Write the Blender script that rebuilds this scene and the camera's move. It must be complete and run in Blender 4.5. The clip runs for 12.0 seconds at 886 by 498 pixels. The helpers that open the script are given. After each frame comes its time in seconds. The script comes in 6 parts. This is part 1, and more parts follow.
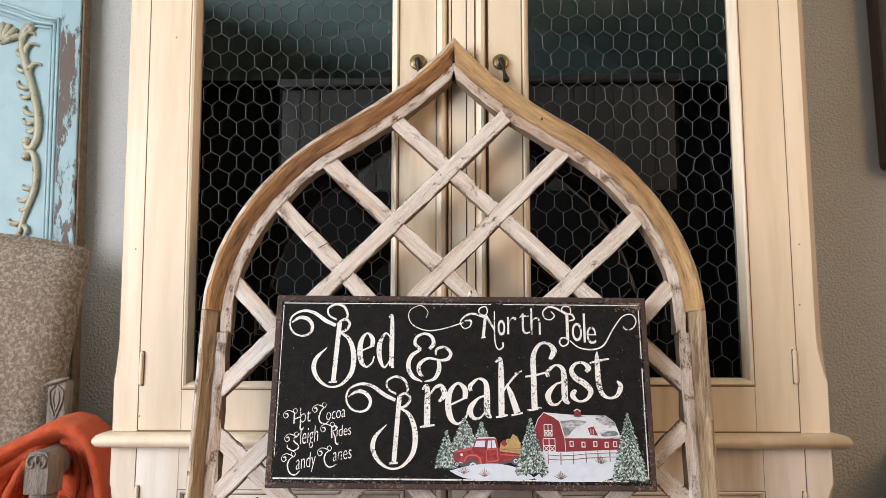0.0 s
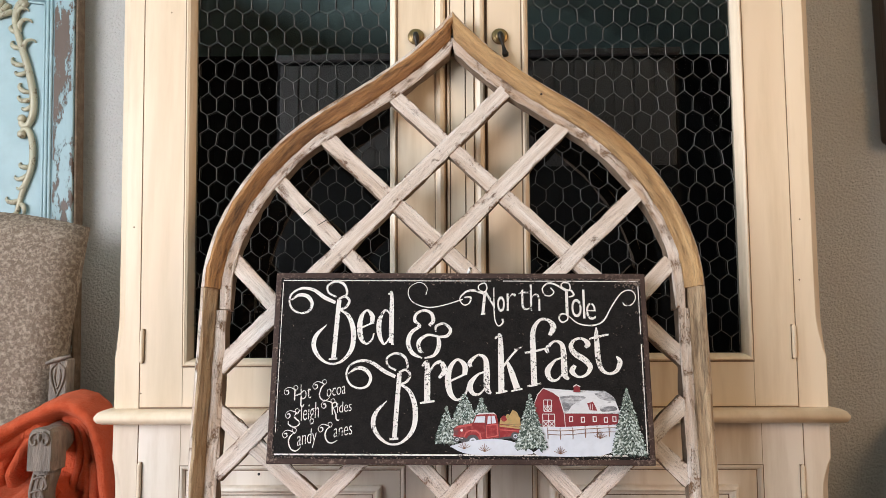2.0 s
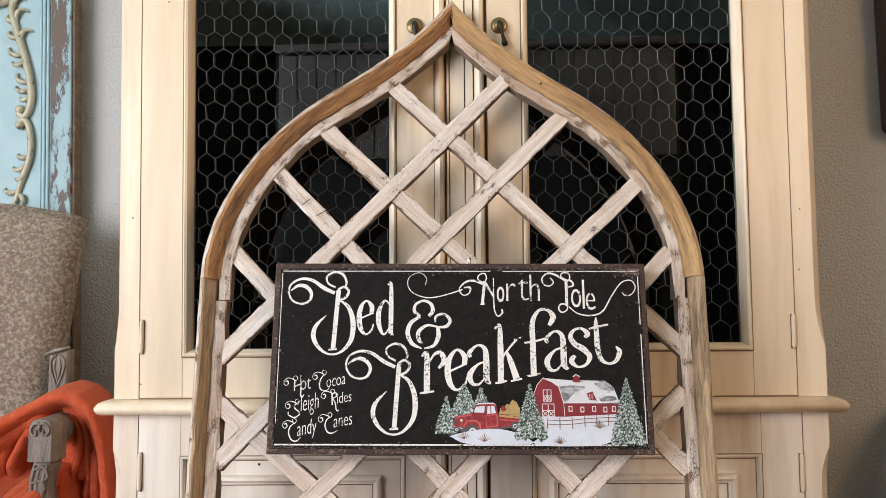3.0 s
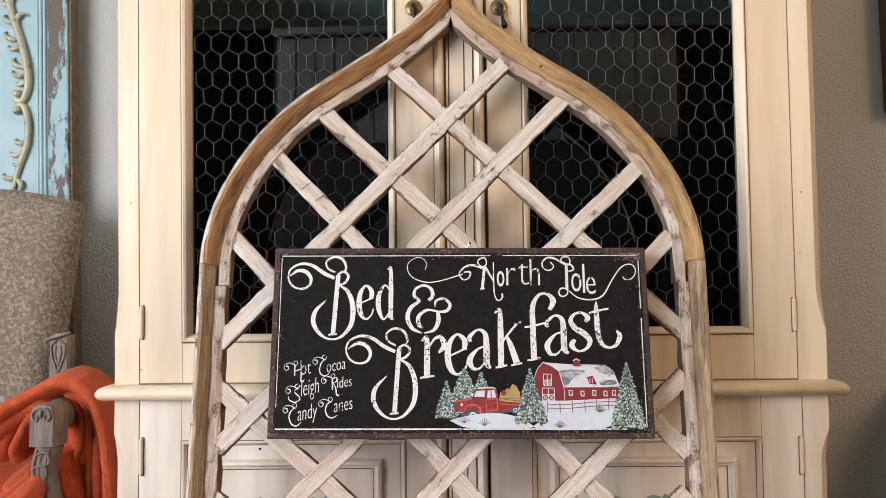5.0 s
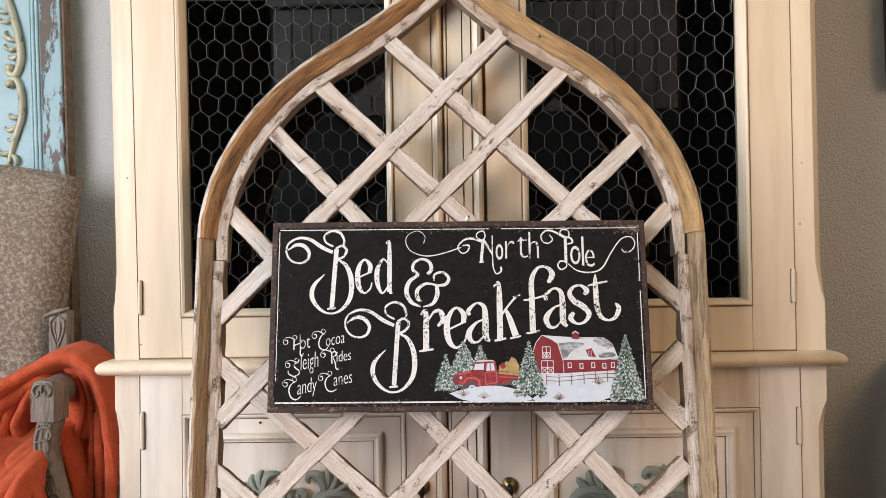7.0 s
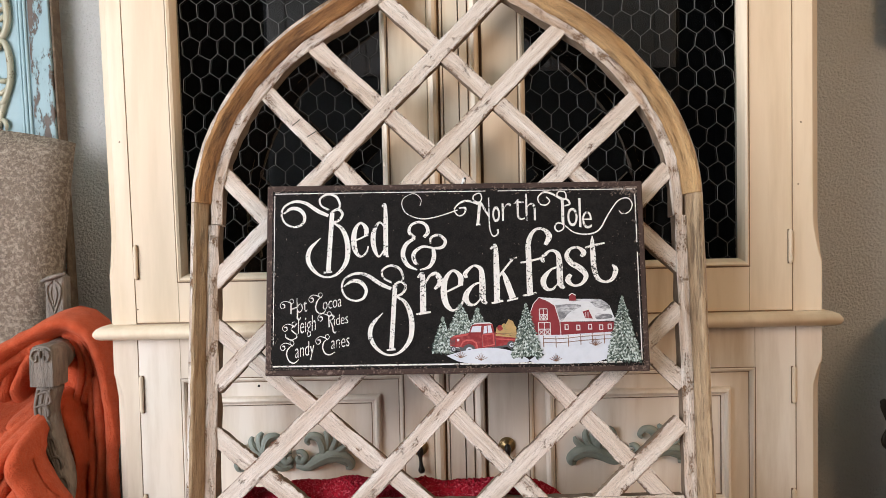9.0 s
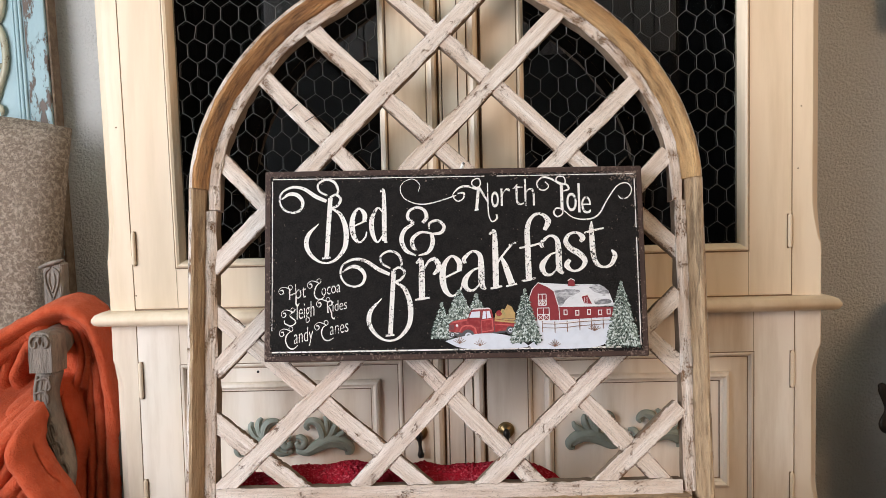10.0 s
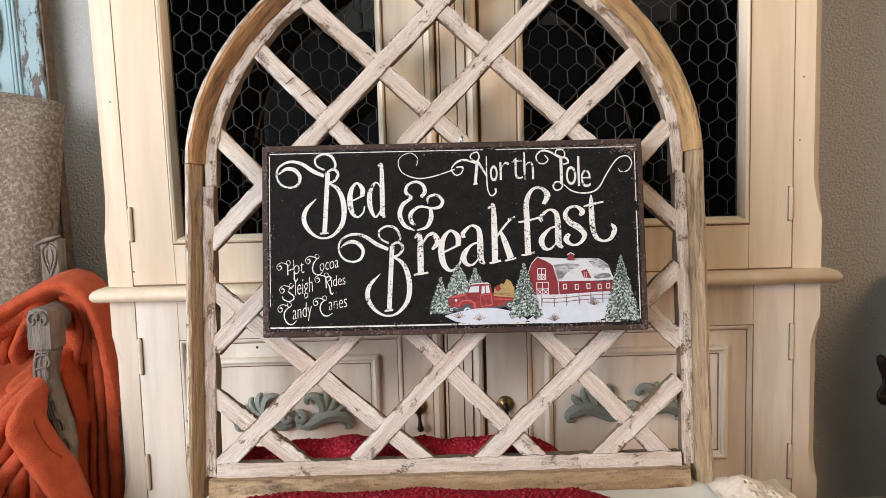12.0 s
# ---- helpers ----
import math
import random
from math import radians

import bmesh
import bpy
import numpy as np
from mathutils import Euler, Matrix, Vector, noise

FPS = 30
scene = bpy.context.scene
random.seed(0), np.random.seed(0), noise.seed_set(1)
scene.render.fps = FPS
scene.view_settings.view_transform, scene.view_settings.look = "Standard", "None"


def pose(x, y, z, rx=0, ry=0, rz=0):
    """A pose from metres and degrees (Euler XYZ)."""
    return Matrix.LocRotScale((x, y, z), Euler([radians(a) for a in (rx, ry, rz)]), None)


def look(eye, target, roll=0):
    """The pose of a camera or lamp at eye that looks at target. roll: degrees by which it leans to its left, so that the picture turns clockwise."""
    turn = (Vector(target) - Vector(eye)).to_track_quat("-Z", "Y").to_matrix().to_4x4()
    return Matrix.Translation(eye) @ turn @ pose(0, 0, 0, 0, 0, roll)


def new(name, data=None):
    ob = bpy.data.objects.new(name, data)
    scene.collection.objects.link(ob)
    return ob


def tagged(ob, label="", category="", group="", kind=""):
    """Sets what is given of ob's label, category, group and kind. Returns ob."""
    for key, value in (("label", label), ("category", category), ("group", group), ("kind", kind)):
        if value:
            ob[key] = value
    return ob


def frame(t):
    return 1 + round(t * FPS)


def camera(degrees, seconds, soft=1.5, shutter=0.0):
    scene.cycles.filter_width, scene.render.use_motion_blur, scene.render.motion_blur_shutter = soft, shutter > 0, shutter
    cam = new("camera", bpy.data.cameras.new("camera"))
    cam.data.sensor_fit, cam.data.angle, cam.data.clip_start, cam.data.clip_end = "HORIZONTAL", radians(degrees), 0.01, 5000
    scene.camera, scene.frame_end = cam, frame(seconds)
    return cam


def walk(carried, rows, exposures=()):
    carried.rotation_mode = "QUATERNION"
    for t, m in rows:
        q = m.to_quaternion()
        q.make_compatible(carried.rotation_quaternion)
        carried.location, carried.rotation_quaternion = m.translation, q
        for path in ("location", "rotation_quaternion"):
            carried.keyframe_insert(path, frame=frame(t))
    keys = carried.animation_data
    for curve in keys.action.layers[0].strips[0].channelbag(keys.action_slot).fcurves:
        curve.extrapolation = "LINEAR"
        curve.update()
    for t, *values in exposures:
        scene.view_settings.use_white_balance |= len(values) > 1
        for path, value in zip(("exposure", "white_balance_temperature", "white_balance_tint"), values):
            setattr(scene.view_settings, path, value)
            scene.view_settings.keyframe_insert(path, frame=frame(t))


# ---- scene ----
cam = camera(61.65, 12.0, soft=0.75)
PATH = [
    (0, (-0.0415, -1.3148, 0.8456), (-0.0478, -0.0577, 1.0207), 0.11),
    (0.5, (-0.0413, -1.3141, 0.8459), (-0.0478, -0.0539, 1.0080), -0.02),
    (1, (-0.0411, -1.3134, 0.8461), (-0.0475, -0.0527, 0.9972), -0.07),
    (1.5, (-0.0409, -1.3127, 0.8463), (-0.0467, -0.0505, 0.9896), -0.12),
    (2, (-0.0407, -1.3119, 0.8466), (-0.0467, -0.0489, 0.9816), -0.16),
    (2.5, (-0.0405, -1.3111, 0.8468), (-0.0459, -0.0464, 0.9727), -0.24),
    (3, (-0.0403, -1.3102, 0.8471), (-0.0458, -0.0449, 0.9653), -0.28),
    (5, (-0.0394, -1.3061, 0.8481), (-0.0457, -0.0402, 0.9390), -0.46),
    (5.5, (-0.0392, -1.3050, 0.8484), (-0.0456, -0.0387, 0.9299), -0.52),
    (6, (-0.0389, -1.3038, 0.8487), (-0.0452, -0.0370, 0.9196), -0.63),
    (6.5, (-0.0387, -1.3026, 0.8489), (-0.0449, -0.0350, 0.9072), -0.68),
    (7, (-0.0385, -1.3013, 0.8492), (-0.0438, -0.0324, 0.8939), -0.79),
    (9, (-0.0375, -1.2957, 0.8504), (-0.0391, -0.0238, 0.8301), -1.20),
    (9.5, (-0.0373, -1.2942, 0.8507), (-0.0380, -0.0231, 0.8165), -1.27),
    (10, (-0.0371, -1.2926, 0.8511), (-0.0375, -0.0232, 0.8051), -1.33),
    (10.5, (-0.0368, -1.2910, 0.8514), (-0.0367, -0.0223, 0.7944), -1.40),
    (11, (-0.0366, -1.2893, 0.8517), (-0.0361, -0.0214, 0.7834), -1.47),
    (11.5, (-0.0363, -1.2876, 0.8520), (-0.0361, -0.0201, 0.7717), -1.54),
    (12, (-0.0361, -1.2858, 0.8524), (-0.0365, -0.0202, 0.7613), -1.60),
]
walk(cam, [(t, look(eye, target, roll)) for t, eye, target, roll in PATH])

# ---- light ----
world = bpy.data.worlds.new("sky")
scene.world = world
world.use_nodes = True
sky = world.node_tree.nodes.new("ShaderNodeTexSky")
sky.sky_type, sky.sun_disc = "NISHITA", False
sky.sun_elevation, sky.sun_rotation = radians(38), radians(250)
world.node_tree.nodes["Background"].inputs["Strength"].default_value = 0.1
world.node_tree.links.new(sky.outputs[0], world.node_tree.nodes["Background"].inputs["Color"])


def area_light(name, m, width, height, watts, colour):
    lamp = bpy.data.lights.new(name, "AREA")
    lamp.shape, lamp.size, lamp.size_y, lamp.energy, lamp.color = "RECTANGLE", width, height, watts, colour
    ob = new(name, lamp)
    ob.matrix_world = m
    return ob


area_light("window_daylight", look((-2.38, -2.25, 1.35), (-0.2, -1.0, 1.2)), 2.3, 1.5, 147, (0.915, 0.935, 1.01))
# warm fill added on the right; no source is known there
area_light("east_window_daylight", look((2.38, -2.6, 1.95), (0.4, -0.6, 1.2)), 1.4, 1.3, 44, (1.0, 0.62, 0.34))
scene.view_settings.exposure = 0.0


# ---- materials ----
def colour4(c):
    return (*c, 1.0)


def surface(name, base, other=None, grain=30.0, stretch=(1, 1, 1), rough=0.6, metal=0.0, bump=0.2, bump_scale=None,
            wear=None, wear_at=0.6, wear_scale=12.0, wear_soft=0.04, coords="Object", spec=0.5, mix=0.5, fine=None, shine=0.15, relief=0.002, patch=0.0, wear_stretch=None, rim=None, speck=0.0, speck_scale=900.0):
    """A surface with two scales of variation, relief, and an optional worn-through colour."""
    m = bpy.data.materials.new(name)
    m.use_nodes = True
    nt = m.node_tree
    n, link = nt.nodes, nt.links.new
    b = n["Principled BSDF"]
    tc, mp, info = n.new("ShaderNodeTexCoord"), n.new("ShaderNodeMapping"), n.new("ShaderNodeObjectInfo")
    mul = n.new("ShaderNodeVectorMath")
    mul.operation = "SCALE"
    mul.inputs[0].default_value = (3.1, 5.7, 7.3)
    link(info.outputs["Random"], mul.inputs["Scale"])
    link(mul.outputs[0], mp.inputs["Location"])
    link(tc.outputs[coords], mp.inputs["Vector"])
    mp.inputs["Scale"].default_value = stretch

    mw = n.new("ShaderNodeMapping")
    link(mul.outputs[0], mw.inputs["Location"])
    link(tc.outputs[coords], mw.inputs["Vector"])
    mw.inputs["Scale"].default_value = wear_stretch or stretch

    def tex(scale, detail=5.0, roughness=0.6, mp=mp):
        t = n.new("ShaderNodeTexNoise")
        t.inputs["Scale"].default_value, t.inputs["Detail"].default_value, t.inputs["Roughness"].default_value = scale, detail, roughness
        link(mp.outputs[0], t.inputs["Vector"])
        return t.outputs["Fac"]

    def ramp(fac, lo, hi):
        r = n.new("ShaderNodeMapRange")
        r.inputs["From Min"].default_value, r.inputs["From Max"].default_value = lo, hi
        link(fac, r.inputs["Value"])
        return r.outputs[0]

    def blend(fac, a, c):
        x = n.new("ShaderNodeMix")
        x.data_type = "RGBA"
        link(fac, x.inputs[0])
        for sock, v in ((x.inputs[6], a), (x.inputs[7], c)):
            if isinstance(v, tuple):
                sock.default_value = colour4(v)
            else:
                link(v, sock)
        return x.outputs[2]

    small = tex(grain)
    large = tex(grain * 0.17, 3.0)
    other = other or tuple(v * 0.8 for v in base)
    col = blend(ramp(large, 0.5 - mix * 0.5, 0.5 + mix * 0.5), base, other)
    fine = fine or tuple(0.5 * (p + q) * 0.85 for p, q in zip(base, other))
    col = blend(ramp(small, 0.45, 0.85), col, fine)
    height = small
    if wear:
        field = tex(wear_scale, 10.0, 0.72, mw)
        if patch:
            add = n.new("ShaderNodeMath")
            add.operation = "MULTIPLY_ADD"
            add.inputs[1].default_value = patch
            link(tex(wear_scale * 0.11, 3.0, 0.6, mw), add.inputs[0])
            link(field, add.inputs[2])
            field = add.outputs[0]
        if rim:
            # chips gather along the long edges of a bar
            sep, ab, mr, sm = n.new("ShaderNodeSeparateXYZ"), n.new("ShaderNodeMath"), n.new("ShaderNodeMapRange"), n.new("ShaderNodeMath")
            ab.operation, sm.operation = "ABSOLUTE", "ADD"
            link(tc.outputs[coords], sep.inputs[0])
            link(sep.outputs["Z"], ab.inputs[0])
            link(ab.outputs[0], mr.inputs["Value"])
            mr.inputs["From Min"].default_value, mr.inputs["From Max"].default_value, mr.inputs["To Max"].default_value = rim
            link(mr.outputs[0], sm.inputs[0])
            link(field, sm.inputs[1])
            field = sm.outputs[0]
        mask = ramp(field, wear_at - wear_soft + patch * 0.5, wear_at + wear_soft + patch * 0.5)
        col = blend(mask, col, wear)
        sub = n.new("ShaderNodeMath")
        sub.operation = "MULTIPLY_ADD"
        sub.inputs[1].default_value = -0.6
        link(mask, sub.inputs[0])
        link(small, sub.inputs[2])
        height = sub.outputs[0]
    if speck:
        # fine crumbs of paint or grain, the same in every direction
        ms = n.new("ShaderNodeMapping")
        link(mul.outputs[0], ms.inputs["Location"])
        link(tc.outputs[coords], ms.inputs["Vector"])
        crumbs = tex(speck_scale, 4.0, 0.75, ms)
        tone = n.new("ShaderNodeMapRange")
        for key, v in (("From Min", 0.30), ("From Max", 0.47), ("To Min", 1.0 - speck), ("To Max", 1.0)):
            tone.inputs[key].default_value = v
        link(crumbs, tone.inputs["Value"])
        shade = n.new("ShaderNodeVectorMath")
        shade.operation = "SCALE"
        link(col, shade.inputs[0])
        link(tone.outputs[0], shade.inputs["Scale"])
        col = shade.outputs[0]
        rise = n.new("ShaderNodeMath")
        rise.operation = "MULTIPLY_ADD"
        rise.inputs[1].default_value = 0.35
        link(crumbs, rise.inputs[0])
        link(height, rise.inputs[2])
        height = rise.outputs[0]
    link(col, b.inputs["Base Color"])
    rr = n.new("ShaderNodeMapRange")
    rr.inputs["To Min"].default_value, rr.inputs["To Max"].default_value = max(0.02, rough - shine), min(1.0, rough + shine)
    link(large, rr.inputs["Value"])
    link(rr.outputs[0], b.inputs["Roughness"])
    b.inputs["Metallic"].default_value = metal
    b.inputs["Specular IOR Level"].default_value = spec
    if bump:
        bp = n.new("ShaderNodeBump")
        bp.inputs["Strength"].default_value, bp.inputs["Distance"].default_value = bump, relief
        link(tex(bump_scale, 4.0) if bump_scale else height, bp.inputs["Height"])
        link(bp.outputs[0], b.inputs["Normal"])
    return m


CREAM = surface("cream_paint", (0.83, 0.695, 0.53), (0.72, 0.55, 0.385), 26, (1, 1, 0.10), 0.42, bump=0.08, fine=(0.60, 0.45, 0.29), mix=0.3)
CREAM_PALE = surface("pale_cream_paint", (0.885, 0.795, 0.695), (0.76, 0.635, 0.505), 26, (1, 1, 0.12), 0.45, bump=0.08, fine=(0.58, 0.455, 0.33), mix=0.3)
JOINT = surface("faint_joint_glaze", (0.42, 0.31, 0.19), (0.34, 0.24, 0.14), 60, rough=0.6, bump=0.0)
GLAZE = surface("brown_antique_glaze", (0.26, 0.16, 0.09), (0.15, 0.09, 0.05), 60, rough=0.6, bump=0.1)
WHITEWASH = surface("whitewashed_wood", (0.88, 0.79, 0.725), (0.66, 0.525, 0.43), 360, (0.06, 1, 1), 0.9, bump=1.0, wear=(0.25, 0.14, 0.085), wear_at=0.69, wear_scale=420, wear_soft=0.05, fine=(0.52, 0.395, 0.31), mix=0.34, patch=0.9, wear_stretch=(0.6, 1, 1), relief=0.003, rim=(0.0105, 0.0140, 0.15), speck=0.65, speck_scale=620)
WHITEWASH_SWEEP = surface("whitewashed_strip", (0.86, 0.765, 0.695), (0.60, 0.43, 0.31), 360, (0.10, 1, 1), 0.9, bump=1.0, wear=(0.29, 0.165, 0.09), wear_at=0.61, wear_scale=460, wear_soft=0.05, coords="UV", fine=(0.44, 0.325, 0.25), mix=0.26, patch=0.9, wear_stretch=(0.6, 1, 1), relief=0.004, speck=0.6, speck_scale=620)
# wood blackened to paint in the shade behind the arch, dimming its reflection
SHADED_BACK = surface("shaded_wood_back", (0.035, 0.026, 0.02), (0.02, 0.015, 0.012), 200, (0.15, 1, 1), 0.9, bump=0.4, spec=0.1)
BARE = surface("bare_sawn_edge", (0.24, 0.17, 0.115), (0.15, 0.10, 0.065), 300, (0.15, 1, 1), 0.9, bump=0.8, fine=(0.10, 0.068, 0.045), mix=0.3, speck=0.4, speck_scale=520)
RAW_DARK = surface("aged_raw_wood", (0.70, 0.37, 0.15), (0.42, 0.20, 0.08), 300, (0.10, 1, 1), 0.8, bump=1.0, coords="UV", wear=(0.13, 0.066, 0.034), wear_at=0.655, wear_scale=150, wear_soft=0.09, fine=(0.19, 0.092, 0.043), mix=0.24, patch=0.55, wear_stretch=(0.18, 1, 1), relief=0.007, speck=0.6, speck_scale=520)
RAW_PALE = surface("pale_raw_wood", (0.67, 0.415, 0.19), (0.43, 0.23, 0.09), 300, (0.09, 1, 1), 0.82, bump=1.0, coords="UV", wear=(0.25, 0.135, 0.065), wear_at=0.645, wear_scale=170, wear_soft=0.10, fine=(0.30, 0.175, 0.088), mix=0.26, patch=0.5, wear_stretch=(0.16, 1, 1), relief=0.006, speck=0.6, speck_scale=520)
RAW_GREY = surface("weathered_raw_wood", (0.62, 0.44, 0.27), (0.42, 0.27, 0.15), 300, (0.09, 1, 1), 0.84, bump=1.0, coords="UV", wear=(0.23, 0.14, 0.08), wear_at=0.64, wear_scale=170, wear_soft=0.10, fine=(0.28, 0.175, 0.10), mix=0.26, patch=0.5, wear_stretch=(0.15, 1, 1), relief=0.006, speck=0.6, speck_scale=520)
CHALK = surface("black_canvas_print", (0.007, 0.0066, 0.0066), (0.014, 0.0125, 0.012), 420, rough=0.75, bump=0.15, bump_scale=900, wear=(0.12, 0.095, 0.08), wear_at=0.69, wear_scale=160, spec=0.08, fine=(0.027, 0.024, 0.0225), mix=0.3)
RUST = surface("rusted_brown_edge", (0.075, 0.045, 0.036), (0.035, 0.022, 0.02), 110, rough=0.65, bump=0.5, wear=(0.21, 0.15, 0.125), wear_at=0.60, wear_scale=210, wear_soft=0.05, patch=0.4, spec=0.2)
SCUFF = surface("rusty_chip", (0.11, 0.075, 0.06), (0.20, 0.15, 0.125), 260, rough=0.8, bump=0.0, mix=0.25)
INK = surface("worn_white_print", (0.80, 0.77, 0.74), (0.72, 0.69, 0.66), 90, rough=0.7, bump=0.0, wear=(0.03, 0.028, 0.027), wear_at=0.59, wear_scale=260, wear_soft=0.02, patch=0.45)
WALL = surface("textured_grey_wall", (0.60, 0.58, 0.56), (0.53, 0.505, 0.48), 5, rough=0.6, bump=1.0, bump_scale=150, fine=(0.57, 0.545, 0.52), relief=0.008)
CEILING = surface("pale_ceiling", (0.60, 0.88, 0.85), (0.54, 0.80, 0.78), 5, rough=0.9, bump=0.1, bump_scale=60)
FLOOR = surface("brown_floorboards", (0.11, 0.065, 0.04), (0.075, 0.043, 0.026), 20, (1, 0.1, 1), 0.5)
BRASS = surface("dark_antique_brass", (0.36, 0.26, 0.12), (0.14, 0.09, 0.045), 60, rough=0.35, metal=0.9, bump=0.2)
DARK_METAL = surface("blackened_metal", (0.02, 0.018, 0.016), (0.03, 0.025, 0.02), 50, rough=0.4, metal=0.6, bump=0.2)
WIRE = surface("galvanised_wire", (0.19, 0.19, 0.187), (0.11, 0.11, 0.108), 120, rough=0.5, metal=0.6, bump=0.0)
# near black: the shade inside the armoire is put into the colour
INTERIOR_SHADE = surface("interior_shade", (0.007, 0.007, 0.0075), (0.005, 0.005, 0.0055), 8, rough=0.9, bump=0.0, spec=0.1)
TEAL = surface("verdigris_paint", (0.31, 0.335, 0.285), (0.20, 0.225, 0.19), 60, rough=0.6, bump=0.3, wear=(0.09, 0.11, 0.10), wear_at=0.68, wear_scale=60)
BLUE = surface("distressed_blue_paint", (0.42, 0.55, 0.575), (0.30, 0.44, 0.48), 20, rough=0.55, bump=0.3, wear=(0.045, 0.05, 0.055), wear_at=0.70, wear_scale=26, wear_soft=0.015)
BLUE_WORN = surface("flaking_blue_paint", (0.42, 0.55, 0.575), (0.29, 0.42, 0.46), 20, (1, 1, 0.35), 0.6, bump=0.6, wear=(0.13, 0.09, 0.07), wear_at=0.505, wear_scale=22, wear_soft=0.012, relief=0.004)
GILT = surface("aged_gilt", (0.56, 0.50, 0.36), (0.36, 0.36, 0.27), 40, rough=0.5, metal=0.15, bump=0.3, wear=(0.16, 0.11, 0.06), wear_at=0.60, wear_scale=50)
GREYWOOD = surface("grey_washed_wood", (0.27, 0.22, 0.18), (0.14, 0.113, 0.093), 160, (1, 1, 0.3), 0.6, bump=1.0, relief=0.004, fine=(0.10, 0.086, 0.073), mix=0.3)
DAMASK = surface("taupe_jacquard", (0.27, 0.205, 0.158), (0.21, 0.158, 0.122), 220, rough=0.85, bump=1.0, wear=(0.47, 0.38, 0.30), wear_at=0.525, wear_scale=130, wear_soft=0.07, spec=0.2, fine=(0.14, 0.10, 0.078), speck=0.4, speck_scale=420)
FLEECE = surface("orange_fleece", (0.60, 0.098, 0.038), (0.49, 0.07, 0.026), 300, rough=0.95, bump=1.0, relief=0.004, spec=0.15, fine=(0.58, 0.13, 0.062), mix=0.3)
FLEECE.node_tree.nodes["Principled BSDF"].inputs["Sheen Weight"].default_value = 0.25
FLEECE.node_tree.nodes["Principled BSDF"].inputs["Sheen Tint"].default_value = (1.0, 0.45, 0.3, 1)
CHENILLE = surface("red_chenille", (0.36, 0.008, 0.022), (0.26, 0.006, 0.016), 130, rough=0.95, bump=1.0, spec=0.15, wear=(0.62, 0.09, 0.12), wear_at=0.56, wear_scale=260, speck=0.4, speck_scale=520)
IVORY = surface("ivory_cushion", (0.75, 0.68, 0.55), (0.68, 0.6, 0.46), 40, rough=0.8, bump=0.2)
MARBLE = surface("cream_tabletop", (0.80, 0.75, 0.69), (0.73, 0.67, 0.60), 12, rough=0.4, bump=0.1)
LACE = surface("ecru_cotton_lace", (0.80, 0.67, 0.56), (0.70, 0.56, 0.45), 300, rough=0.9, bump=0.8, spec=0.2)
SLATE = surface("dark_grey_wardrobe_paint", (0.185, 0.165, 0.165), (0.145, 0.13, 0.13), 6, rough=0.7, bump=0.1)
# near black stands in for the unlit far end of the room
ROOM_SHADE = surface("room_shade_dark", (0.014, 0.014, 0.015), (0.011, 0.011, 0.012), 5, rough=0.9, bump=0.3, bump_scale=70)
WALNUT = surface("dark_walnut", (0.05, 0.033, 0.025), (0.03, 0.02, 0.015), 30, (1, 1, 0.1), 0.4, bump=0.2)


def pane_glass():
    m = bpy.data.materials.new("cabinet_glass")
    m.use_nodes = True
    nt = m.node_tree
    nt.nodes.clear()
    out, mix, clear, gloss, fr = (nt.nodes.new(k) for k in ("ShaderNodeOutputMaterial", "ShaderNodeMixShader", "ShaderNodeBsdfTransparent", "ShaderNodeBsdfGlossy", "ShaderNodeFresnel"))
    clear.inputs[0].default_value = (0.45, 0.48, 0.48, 1)
    gloss.inputs[0].default_value = (1.0, 1.0, 1.0, 1)
    gloss.inputs["Roughness"].default_value = 0.012
    fr.inputs[0].default_value = 2.45
    nt.links.new(fr.outputs[0], mix.inputs[0])
    nt.links.new(clear.outputs[0], mix.inputs[1])
    nt.links.new(gloss.outputs[0], mix.inputs[2])
    nt.links.new(mix.outputs[0], out.inputs[0])
    return m


GLASS = pane_glass()


# ---- building helpers ----
def make(name, verts, faces, material, parent=None, label="", smooth=False, uvs=None, m=None):
    me = bpy.data.meshes.new(name)
    me.from_pydata([tuple(v) for v in verts], [], faces)
    if uvs:
        layer = me.uv_layers.new(name="UVMap")
        for loop in me.loops:
            layer.data[loop.index].uv = uvs[loop.vertex_index]
    me.materials.append(material)
    for p in me.polygons:
        p.use_smooth = smooth
    ob = new(name, me)
    if m is not None:
        ob.matrix_basis = m
    if parent:
        ob.parent = parent
    if label:
        tagged(ob, label)
    return ob


def part(name, bm, material, parent=None, label="", smooth=False, m=None):
    """Links a bmesh as one mesh object under a thing or a part."""
    bmesh.ops.recalc_face_normals(bm, faces=bm.faces)
    me = bpy.data.meshes.new(name)
    bm.to_mesh(me)
    bm.free()
    me.materials.append(material)
    for p in me.polygons:
        p.use_smooth = smooth
    ob = new(name, me)
    if m is not None:
        ob.matrix_basis = m
    if parent:
        ob.parent = parent
    if label:
        tagged(ob, label)
    return ob


def thing(name, label, category, group="", m=None):
    ob = new(name)
    ob.empty_display_size = 0.05
    if m is not None:
        ob.matrix_basis = m
    return tagged(ob, label, category, group)


